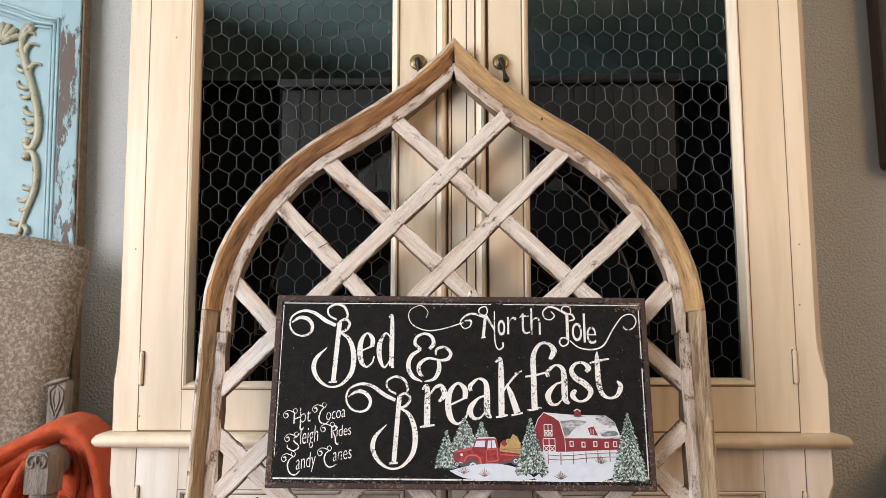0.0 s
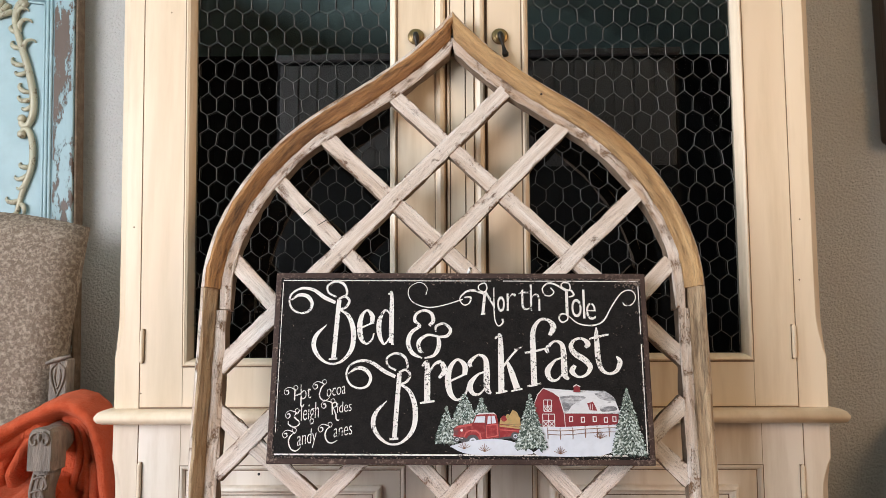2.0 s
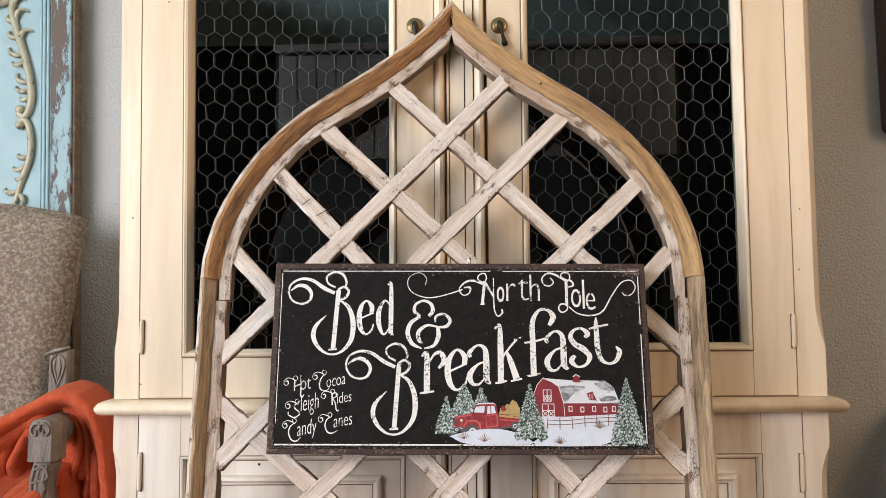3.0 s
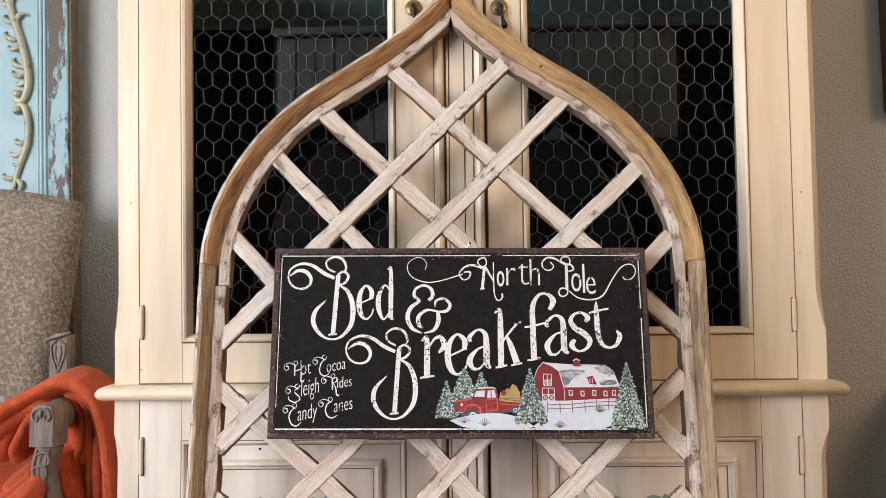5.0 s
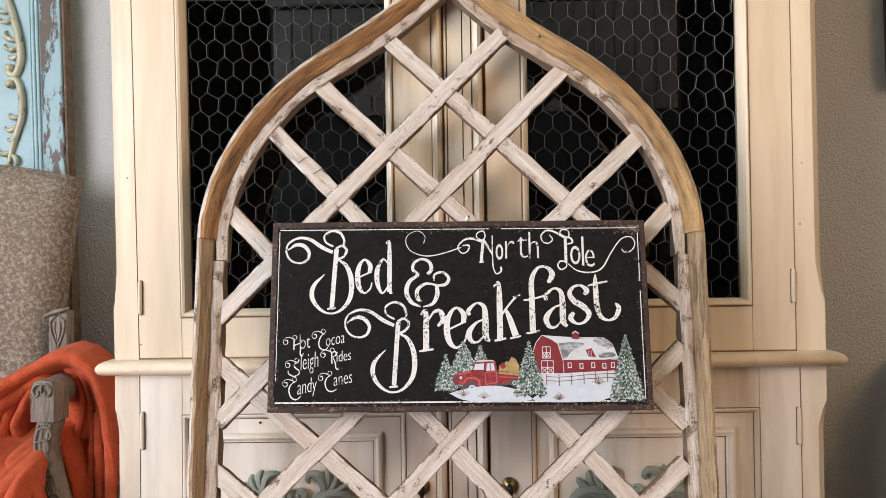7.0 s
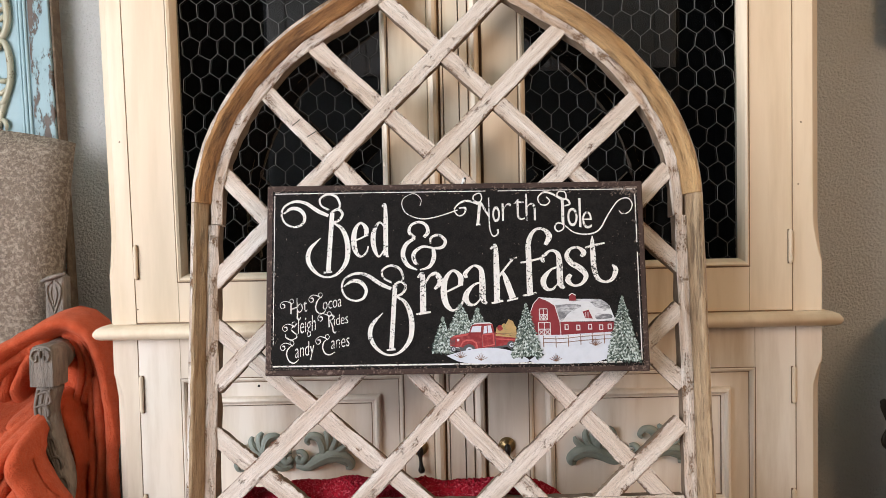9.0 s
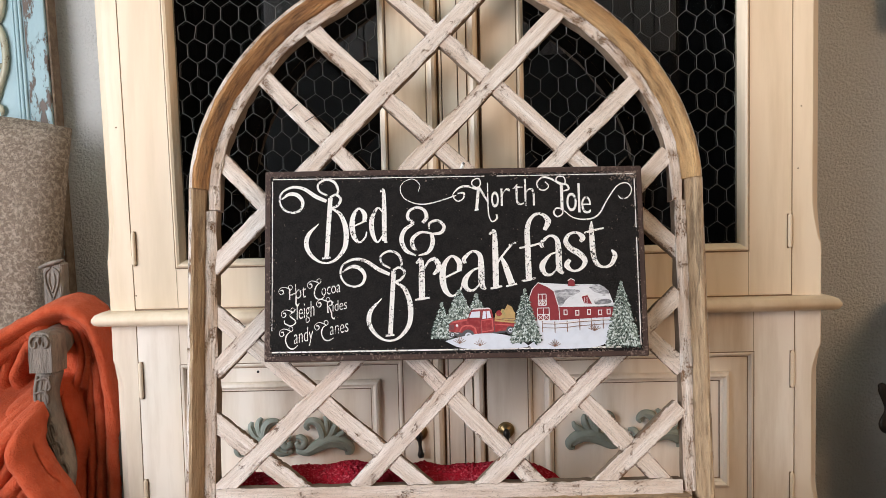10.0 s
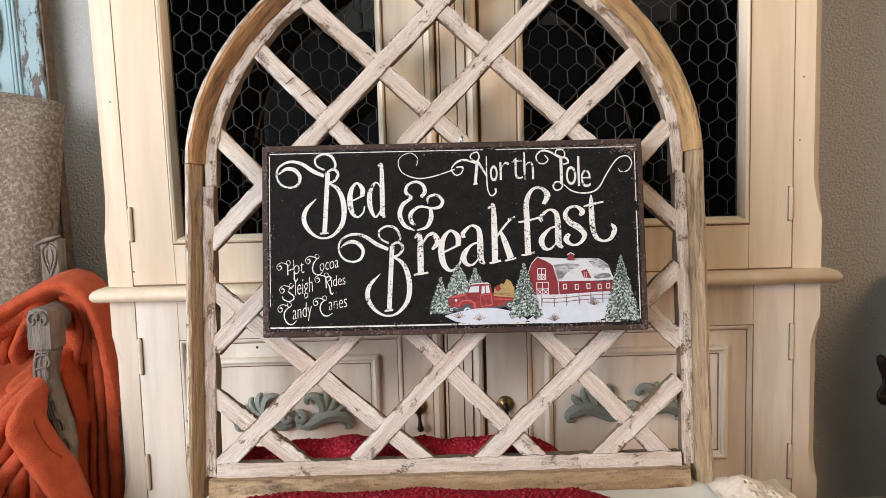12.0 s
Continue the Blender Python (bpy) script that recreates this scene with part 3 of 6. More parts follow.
def scroll_ornament(parent, x, z, flip=1):
    """Applied carving: a central twin volute with two sprays of acanthus leaves."""
    bm = bmesh.new()

    def frond(points, ridge=True):
        line = smooth_line([(x / 1000, y / 1000, z / 1000, r / 1000) for x, y, z, r in points], 6)
        add_tube(bm, line, 10, 0.75)
        if ridge:
            add_tube(bm, [(q[0] + q[3] * 0.25, q[1] - q[3] * 0.70, q[2] + q[3] * 0.1, q[3] * 0.20) for q in line[3:-4]], 5)

    for d in (-1, 1):
        frond([(d * 4, -2, 9, 3), (d * 13, -3, 9, 5), (d * 19, -4, 1, 6), (d * 14, -5, -7, 6), (d * 6, -5, -4, 5), (d * 8, -5, 2, 4)], False)
        frond([(d * 3, 0, -15, 5), (d * 22, -2, -17, 8), (d * 42, -4, -6, 11), (d * 62, -5, 2, 12.5), (d * 82, -5, 0, 11), (d * 96, -3, -10, 8), (d * 95, -1, -20, 5), (d * 87, 0, -21, 3)])
        frond([(d * 50, -1, -4, 5), (d * 72, -6, -4, 6), (d * 86, -6, -10, 5), (d * 88, -3, -16, 2.5)])
        frond([(d * 46, -2, -6, 5), (d * 51, -6, 14, 8), (d * 44, -7, 33, 8), (d * 30, -5, 37, 6.5), (d * 22, -3, 28, 5), (d * 26, -2, 21, 3)])
        frond([(d * 48, -2, 0, 4), (d * 57, -6, 20, 6.5), (d * 58, -6, 36, 6), (d * 53, -3, 44, 3)])
        frond([(d * 52, -2, 0, 4), (d * 66, -6, 16, 6.5), (d * 72, -6, 29, 5.5), (d * 70, -3, 37, 3)])
        frond([(d * 58, -2, 2, 4), (d * 76, -6, 10, 6), (d * 87, -5, 18, 5), (d * 90, -3, 26, 2.5)])
    return part("ornament", bm, TEAL, parent, "verdigris green carved leaf scroll", smooth=True, m=pose(x, 0.0, z - 0.003) @ Matrix.Scale(1.03, 4))


def lower_door(x0, x1, px0, px1, fx0, fx1, pull_x, orn_x, hinge_x, hinge_z):
    z0, z1 = 0.07, 0.683
    pz0, pz1 = 0.16, 0.611
    door = part("lower_door", door_frame(x0, x1, z0, z1, px0, px1, pz0, pz1), CREAM_PALE, armoire, "pale cream panelled door with a carved ornament")
    for x in (px0, px1):
        part("rail_joint", box(x - 0.0004, x + 0.0004, -0.0004, 0.002, pz1 + 0.002, z1), JOINT, door)
    part("panel", box(px0 + 0.001, px1 - 0.001, 0.006, 0.014, pz0 + 0.001, pz1 - 0.001), CREAM_PALE, door)
    part("sticking", strip(bmesh.new(), px0 + 0.0006, px1 - 0.0006, pz0 + 0.0006, pz1 - 0.0006, [(0.0, -0.0003), (0.0016, -0.001), (0.004, -0.0002), (0.0065, 0.0035), (0.0078, 0.0058)]), CREAM_PALE, door)
    part("sticking_glaze", strip(bmesh.new(), px0 + 0.0080, px1 - 0.0080, pz0 + 0.0080, pz1 - 0.0080, [(0.0, 0.0052), (0.0014, 0.0056)]), GLAZE, door)
    part("sticking_glaze", strip(bmesh.new(), px0 - 0.0010, px1 + 0.0010, pz0 - 0.0010, pz1 + 0.0010, [(0.0, -0.0006), (0.0014, -0.0007)]), GLAZE, door)
    part("raised_moulding", strip(bmesh.new(), fx0, fx1, 0.369, 0.577, [(0.0, 0.0055), (0.0006, 0.0), (0.003, -0.004), (0.007, -0.0055), (0.0105, -0.003), (0.012, 0.0005), (0.0145, 0.0005), (0.0155, 0.0045)]), CREAM_PALE, door)
    part("moulding_glaze", strip(bmesh.new(), fx0 + 0.0155, fx1 - 0.0155, 0.3845, 0.5615, [(0.0, 0.0042), (0.0018, 0.0054)]), GLAZE, door)
    scroll_ornament(door, orn_x, 0.472)
    drop_pull(door, pull_x, 0.482, -4)
    for z in hinge_z:
        hinge(door, hinge_x, z, 0.062)
    return door


lower_door(LOWER_HINGE[0], -0.0605, -0.5035, -0.1135, -0.466, -0.154, -0.087, -0.308, LOWER_HINGE[0], (0.585, 0.375))
lower_door(0.0340, LOWER_HINGE[1], 0.1065, 0.5035, 0.136, 0.461, 0.066, 0.277, LOWER_HINGE[1], (0.579, 0.362))
for z0, z1, ends in ((0.711, 1.97, UPPER_HINGE), (0.07, 0.683, LOWER_HINGE)):
    for x in (ends[0] - 0.001, ends[1] + 0.001):
        gap = part("hinge_gap", box(x - 0.0009, x + 0.0009, 0.0012, 0.02, z0, z1), GLAZE, armoire, "dark joint between post and door")
        if x < 0 and z0 > Z_LEDGE:
            lean(gap)
    for x in (-0.0603, 0.0338):
        part("door_gap", box(x - 0.0004, x + 0.0004, -0.0002, 0.02, z0, z1), GLAZE, armoire)

# ---- arched window frame leaning on the armoire ----
LEAN = math.atan(0.15 / 1.12)
ARCH = Matrix.Translation((-0.0302, -0.1955, 0.4307)) @ Matrix.Rotation(-LEAN, 4, "X") @ Matrix.Scale(0.975, 4)
# inside the frame: x along it, z up it, -y out of its face
arch = thing("arched_window_frame", "rustic whitewashed pointed-arch window frame with lattice bars", "window frame", m=ARCH)
MID, SPRING = 0.001, 0.500
HALF, FOOT = {-1: 0.4145, 1: 0.4105}, {-1: 0.4135, 1: 0.4015}


def bezier(a, b, c, d, n):
    a, b, c, d = (np.array(p) for p in (a, b, c, d))
    return [(1 - t) ** 3 * a + 3 * t * (1 - t) ** 2 * b + 3 * t * t * (1 - t) * c + t ** 3 * d for t in (k / n for k in range(n + 1))]


def half_line(piece, side):
    """Outer edge of one half, from the foot to the point, as offsets from the middle line."""
    top, foot = HALF[side], FOOT[side]
    if piece == "leg":
        return [np.array((foot + (top - foot) * k / 16, -0.028 + (SPRING + 0.028) * k / 16)) for k in range(17)]
    return bezier((top, SPRING), (top - 0.001, 0.62), (0.338, 0.745), (0.205, 0.829), 22)[:-1] + bezier((0.205, 0.829), (0.137, 0.872), (0.066, 0.922), (0.0, 1.002), 16)


def sweep(name, line, profile, side, material, mitre, rough, seed, label="", second=None, second_at=()):
    """Sweeps a profile of (inset, out) along a half line; mitre cuts its end on the middle line."""
    rng = random.Random(seed)
    verts, uvs, faces = [], [], []
    n, length = len(profile), 0.0
    for k, p in enumerate(line):
        t = line[min(k + 1, len(line) - 1)] - line[max(k - 1, 0)]
        t = t / np.linalg.norm(t)
        inward = np.array((-t[1], t[0]))
        length += np.linalg.norm(p - line[k - 1]) if k else 0.0
        around = 0.0
        for j, (i, out) in enumerate(profile):
            q = p + inward * (i + rng.gauss(0, rough) * (0.4 if i == 0 else 1))
            if mitre and k == len(line) - 1:
                q = q - t * (q[0] / t[0])
            q = np.array((max(0.0, q[0]), q[1])) if mitre else q
            verts.append((MID + side * q[0], -out + rng.gauss(0, rough * 0.6), q[1]))
            around += math.dist(profile[j], profile[j - 1]) if j else 0.0
            uvs.append((length + seed, around + seed * 0.37))
    for k in range(len(line) - 1):
        for j in range(n):
            a, b = n * k + j, n * k + (j + 1) % n
            faces.append((a, b, b + n, a + n) if side < 0 else (b, a, a + n, b + n))
    e = n * (len(line) - 1)
    faces += [tuple(range(n)) if side > 0 else tuple(range(n))[::-1], tuple(e + j for j in range(n))[::-1] if side > 0 else tuple(e + j for j in range(n))]
    ob = make(name, verts, faces, material, arch, label, uvs=uvs)
    if second:
        ob.data.materials.append(second)
        for k, p in enumerate(ob.data.polygons):
            p.material_index = int(k < n * (len(line) - 1) and k % n in second_at)
    # back faces take the painted shade so the pane mirrors them dark
    ob.data.materials.append(SHADED_BACK)
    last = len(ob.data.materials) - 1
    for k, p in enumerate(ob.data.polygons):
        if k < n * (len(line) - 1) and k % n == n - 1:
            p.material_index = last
    return ob


OUTER = [(0.0, -0.045), (0.0, -0.022), (0.0, -0.004), (0.0025, -0.0003), (0.006, 0.001), (0.0105, 0.0), (0.018, -0.0085), (0.0235, -0.0155), (0.0245, -0.020), (0.0245, -0.045)]
INNER = [(0.0240, -0.044), (0.0240, -0.0205), (0.0255, -0.0185), (0.035, -0.0180), (0.0445, -0.0190), (0.0462, -0.0215), (0.0462, -0.044)]
OUTER_CURVE = [(i * 1.17, out) for i, out in OUTER]
INNER_CURVE = [(0.0282 + (i - 0.024) * 0.79, out) for i, out in INNER]
OUTER_LEG = [(i * 0.93, out) for i, out in OUTER]
INNER_LEG = [(0.0224 + (i - 0.024) * 0.84, out) for i, out in INNER]
for side, seed, curve_mat, leg_mat in ((-1, 1, RAW_DARK, RAW_GREY), (1, 2, RAW_PALE, RAW_GREY)):
    joint = np.array((HALF[side], SPRING))
    sweep("leg", half_line("leg", side)[:-1] + [joint - (0, 0.0012)], OUTER_LEG, side, leg_mat, False, 0.0007, seed, "weathered raw wooden leg", WHITEWASH_SWEEP, (1, 2, 3) if side < 0 else (1, 2))
    sweep("arch_piece", half_line("curve", side), OUTER_CURVE, side, curve_mat, True, 0.0007, seed + 2, "curved raw wooden piece with saw marks", WHITEWASH_SWEEP, (1, 2, 3) if side < 0 else (1, 2))
    leg = [p for p in half_line("leg", side) if 0.004 < p[1] < 0.45]
    sweep("leg_strip", leg + [joint - (0, 0.036)], INNER_LEG, side, WHITEWASH_SWEEP, False, 0.0009, seed + 4, "", BARE, (5,))
    sweep("arch_strip", [joint - (0, 0.0345)] + half_line("curve", side), INNER_CURVE, side, WHITEWASH_SWEEP, True, 0.0009, seed + 6, "", BARE, (5,))


def rough_bar(name, length, width, depth, material, seed, m, label="", cuts=40):
    """A sawn bar along its own x axis, with uneven edges."""
    rng = random.Random(seed)
    verts, faces, uvs = [], [], []
    ring = [(-0.5, 0.5), (-0.5, -0.42), (-0.44, -0.5), (0.44, -0.5), (0.5, -0.42), (0.5, 0.5)]
    for k in range(cuts + 1):
        x = length * (k / cuts - 0.5)
        for j, (a, b) in enumerate(ring):
            verts.append((x, b * depth + rng.gauss(0, 0.0004), a * width + rng.gauss(0, 0.0008 if abs(a) < 0.5 else 0.0006)))
            uvs.append((x + seed, j * 0.012 + seed * 0.21))
    n = len(ring)
    for k in range(cuts):
        for j in range(n):
            a, b = n * k + j, n * k + (j + 1) % n
            faces.append((a, a + n, b + n, b))
    faces += [tuple(range(n)), tuple(n * cuts + j for j in range(n))[::-1]]
    ob = make(name, verts, faces, material, arch, label, uvs=uvs, m=m)
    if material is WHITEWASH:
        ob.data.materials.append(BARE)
        # the bar's back face carries painted shade too
        ob.data.materials.append(SHADED_BACK)
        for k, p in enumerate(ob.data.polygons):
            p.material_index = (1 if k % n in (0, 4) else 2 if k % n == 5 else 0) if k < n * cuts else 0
    return ob


rough_bar("bottom_rail", 0.745, 0.032, 0.034, RAW_GREY, 31, pose(-0.006, 0.018, -0.013), "weathered raw wooden bottom rail", 60)
rough_bar("bottom_strip", 0.728, 0.024, 0.026, WHITEWASH, 32, pose(-0.006, 0.0285, 0.0125), "", 70)


def lattice(u0, v0, u1, v1, seed, front):
    k = 1.0 + front / 1.2
    (u0, v0), (u1, v1) = (((u + 0.01) * k - 0.01, (v - 0.435) * k + 0.435) for u, v in ((u0, v0), (u1, v1)))
    length, turn = math.hypot(u1 - u0, v1 - v0), math.degrees(math.atan2(v1 - v0, u1 - u0))
    rough_bar("lattice_bar", length + 0.024, 0.0275, 0.016, WHITEWASH, seed, pose((u0 + u1) / 2, front + 0.008, (v0 + v1) / 2, 0, -turn, 0))


for k, bar in enumerate(((0.085, 0.841, -0.367, 0.379), (0.183, 0.774, -0.362, 0.216), (0.312, 0.661, -0.354, 0.031), (0.350, 0.534, -0.141, 0.034), (0.356, 0.309, 0.037, 0.016), (0.348, 0.132, 0.225, 0.021))):
    lattice(*bar, 50 + k, 0.0192)
for k, bar in enumerate(((-0.097, 0.835, 0.363, 0.388), (-0.215, 0.760, 0.355, 0.207), (-0.296, 0.685, 0.334, 0.018), (-0.355, 0.540, 0.137, 0.020), (-0.370, 0.301, -0.041, 0.025), (-0.366, 0.131, -0.233, 0.026))):
    lattice(*bar, 60 + k, 0.0218)
for u, v in ((0.155, 0.838), (-0.305, 0.205), (0.0, 0.95)):
    part("nail", lathe([(0.0, 0.0), (0.0022, 0.0), (0.0018, 0.001), (0.0, 0.0014)], 10), DARK_METAL, arch, m=pose(u, -0.001 if v > 0.5 else 0.0165, v, 90, 0, 0))

for u, v, turn in ((-0.248, 0.633, 50), (-0.223, 0.614, 58)):
    part("brad", lathe([(0.0, 0.0), (0.0008, 0.0), (0.0008, 0.017), (0.0, 0.018)], 6), DARK_METAL, arch, "thin brad sticking out of a bar", m=pose(u - 0.006, 0.0175, v - 0.006, 0, turn, 0))

# ---- sign hung on the lattice ----
sign = thing("hanging_sign", "distressed black canvas sign with white lettering and a winter barn scene", "sign", m=ARCH @ Matrix.Translation((0.0105, 0.0, 0.3675)) @ Matrix.Rotation(radians(0.35), 4, "Y") @ Matrix.Rotation(radians(90), 4, "X"))
SW, SH, SD = 0.588, 0.295, 0.030
board = bmesh.new()
add_box(board, -SW / 2, SW / 2, -SH / 2, SH / 2, 0.0, SD - 0.0006, bevel=0.002)
part("edge_wrap", board, RUST, sign, "rust brown distressed canvas edge")
face = box(-SW / 2 + 0.0085, SW / 2 - 0.0085, -SH / 2 + 0.0085, SH / 2 - 0.0085, SD - 0.002, SD, bevel=0.0003, seg=1)
part("printed_face", face, CHALK, sign, "worn black printed face")
LAYER = SD + 0.0002


def border():
    bx, by, w = SW / 2 - 0.012, SH / 2 - 0.0125, 0.0011
    for x0, x1, y0, y1 in ((-bx, bx * 0.17, by - w, by + w * 0.2), (bx * 0.24, bx, by - w, by + w * 0.2), (-bx, bx - 0.03, -by + 0.002 - w, -by + 0.002 + w), (-bx - w * 0.5, -bx + w * 0.5, -by + 0.035, by - 0.004), (bx - w, bx + w * 0.4, -by + 0.004, by - 0.1), (bx - w, bx + w * 0.4, by - 0.085, by - 0.008)):
        make("border_line", [(x0, y0, LAYER), (x1, y0, LAYER), (x1, y1, LAYER), (x0, y1, LAYER)], [(0, 1, 2, 3)], INK, sign)


border()


def edge_scuffs():
    """Irregular rusty chips along the rim of the printed face."""
    rng = random.Random(12)
    verts, faces = [], []
    for k in range(1100):
        edge = rng.random()
        u, d = rng.uniform(-1, 1), abs(rng.gauss(0, 0.0045))
        if edge < 0.68:
            x, y = u * (SW / 2 - 0.008), (SH / 2 - 0.0085 - d) * (1 if edge < 0.36 else -1)
        else:
            x, y = (SW / 2 - 0.0085 - d) * (1 if edge < 0.86 else -1), u * (SH / 2 - 0.008)
        if rng.random() < 0.2:
            x, y = SW / 2 - 0.009 - abs(rng.gauss(0, 0.022)), SH / 2 - 0.009 - abs(rng.gauss(0, 0.006))
        size = rng.uniform(0.0003, 0.0012)
        base, n = len(verts), rng.randint(5, 7)
        for j in range(n):
            a, r = 2 * math.pi * j / n, size * rng.uniform(0.4, 1.2)
            verts.append((x + 1.7 * r * math.cos(a) if edge < 0.68 else x + r * math.cos(a), y + r * math.sin(a) if edge < 0.68 else y + 1.7 * r * math.sin(a), SD + 0.00012 + k * 1e-7))
        faces.append(tuple(range(base, base + n)))
    tagged(make("edge_scuff", verts, faces, SCUFF, sign, "rusty chips along the rim"), kind="stuff")
    verts, faces = [], []
    for k in range(170):
        x, y, size = rng.uniform(-0.28, 0.28), rng.uniform(-0.135, 0.135), rng.uniform(0.0002, 0.0007)
        if rng.random() < 0.45:
            x, y = 0.19 + rng.gauss(0, 0.05), 0.05 + rng.gauss(0, 0.05)
            if abs(x) > 0.28 or abs(y) > 0.135:
                continue
        base, a0 = len(verts), rng.uniform(0, 3.1)
        for j in range(5):
            a, r = 2 * math.pi * j / 5, size * rng.uniform(0.4, 1.3)
            px, py = 2.2 * r * math.cos(a), r * math.sin(a)
            verts.append((x + px * math.cos(a0) - py * math.sin(a0), y + px * math.sin(a0) + py * math.cos(a0), SD + 0.00012 + k * 1e-7))
        faces.append(tuple(range(base, base + 5)))
    tagged(make("fleck", verts, faces, SCUFF, sign, "pale flecks in the worn print"), kind="stuff")


edge_scuffs()

# letter strokes and picture outlines on the sign, in millimetres from its middle
CAPITAL_B = {
    "stem": ([(-192, 104), (-195, 58), (-198, 10)], [7, 7, 7]),
    "foot": ([(-205, 10), (-192, 11)], [3, 3]),
    "swash": ([(-268, 103), (-256, 111), (-243, 109), (-235, 98), (-239, 86), (-251, 82), (-264, 87), (-271, 100), (-267, 114), (-251, 122), (-233, 119), (-215, 107), (-198, 99)], [2, 5, 6, 5, 4, 3, 3, 3, 3, 4, 5, 6, 5]),
    "loop": ([(-197, 108), (-209, 115), (-211, 126), (-199, 133), (-186, 129), (-180, 117), (-182, 109)], [3, 3, 3, 3.5, 4, 3.5, 3]),
    "bud": ([(-193, 105), (-183, 109), (-176, 102), (-181, 92), (-190, 88)], [3, 4, 4, 4, 3]),
    "bowl": ([(-190, 88), (-176, 77), (-168, 54), (-170, 26), (-185, 7), (-203, 3), (-219, 12), (-229, 29), (-226, 47), (-210, 64)], [3, 6, 8, 7, 4, 3, 5, 7, 6, 1]),
}
AMPERSAND = {
    "top": ([(-49, 63), (-43, 71), (-46, 82), (-57, 87), (-69, 82), (-72, 71), (-63, 62)], [5, 6, 5, 4, 4, 5, 5]),
    "left": ([(-63, 62), (-77, 52), (-82, 36), (-75, 20), (-60, 12)], [4, 6, 7, 6, 2]),
    "right": ([(-56, 12), (-41, 17), (-34, 31), (-35, 46)], [2, 5, 7, 5]),
    "inner": ([(-35, 46), (-52, 48), (-65, 38), (-64, 25), (-58, 20)], [3, 4, 6, 6, 2]),
    "curl": ([(-36, 45), (-21, 47), (-16, 57), (-26, 66), (-38, 62), (-39, 53)], [3, 5, 5, 4, 4, 2]),
}
CAPITAL_N = {
    "stem": ([(39, 118), (35, 81)], [4.5, 4.5]),
    "foot": ([(32, 81), (39, 82)], [2, 2]),
    "diagonal": ([(39, 118), (46, 106), (53, 94)], [3.5, 3.5, 3]),
    "hook": ([(53, 124), (53, 95), (54, 73), (59, 63), (66, 67), (66, 74)], [1.5, 2, 2, 2, 2.5, 3]),
    "loop": ([(39, 115), (29, 121), (30, 128), (39, 131), (42, 123), (39, 117)], [2, 2, 2, 2, 2, 2]),
    "swash": ([(36, 114), (22, 119), (9, 117), (-1, 106), (5, 96), (14, 99), (16, 108), (6, 108)], [3, 3.5, 3, 2, 2, 2, 3, 2]),
    "flourish": ([(-55, 112), (-53, 123), (-64, 132), (-79, 126), (-83, 114), (-75, 100), (-53, 92), (-28, 95), (4, 105)], [1, 1, 1, 1, 1.3, 1.6, 1.8, 1.8, 1.8]),
}
CAPITAL_P = {
    "stem": ([(168, 122), (168, 79)], [4.5, 4.5]),
    "foot": ([(169, 81), (159, 82), (155, 75), (160, 69), (168, 73), (169, 81)], [2, 2.5, 2.5, 2.5, 2, 2]),
    "bowl": ([(168, 120), (176, 119), (179, 112), (171, 109)], [2, 3, 3, 2]),
    "loop": ([(168, 121), (160, 126), (163, 132), (172, 131), (174, 123), (169, 118)], [2, 2, 2, 2, 2, 2]),
    "swash": ([(166, 120), (151, 129), (139, 131), (130, 123), (133, 113), (142, 111), (148, 117), (143, 124)], [3, 3, 3, 2, 2, 2, 2, 2]),
    "tail": ([(171, 78), (185, 67), (206, 64), (224, 71), (239, 95), (255, 116), (270, 120), (277, 110), (271, 98), (260, 96), (256, 101)], [1.5, 2, 2.4, 2.4, 2, 1.8, 1.8, 1.8, 1.8, 1.8, 1]),
}
BIG_LETTERS = [("e", -161, 33, -135, 88), ("d", -131, 33, -104, 115), ("r", -63, -57, -22, 8), ("e", -23, -54, 12, 12), ("a", 10, -46, 47, 19), ("k", 54, -41, 95, 51), ("f", 100, -31, 148, 75), ("a", 130, -24, 167, 41), ("s", 167, -18, 205, 45), ("t", 201, -14, 250, 62)]
SMALL_LETTERS = [("o", 58, 85, 70, 110), ("r", 73, 87, 88, 115), ("t", 92, 88, 109, 122), ("h", 110, 87, 126, 129), ("o", 175, 77, 191, 106), ("l", 193, 75, 196.5, 121), ("e", 198, 73, 213, 100)]
LIST_WORDS = [("ot", -246, -52, -230, -36, 0.16), ("ocoa", -206, -48, -177, -36, 0.2), ("leigh", -244, -92, -217, -60, 0.2), ("ides", -189, -72, -167, -56, 0.17), ("andy", -248, -128, -219, -99, 0.2), ("anes", -193, -108, -165, -95, 0.18)]
LIST_SWASH = [(-15.0, -1.7), (-11.8, -1.4), (-10.7, -5.2), (-14.3, -8.0), (-17.5, -4.5), (-16.5, 0.3), (-10.7, 3.5), (-2.9, 1.4), (0.7, -1.4)]
LIST_LOOP = [(-2.1, 0.7), (-2.9, 4.9), (0.7, 6.6), (3.2, 3.5), (1.4, -0.7)]
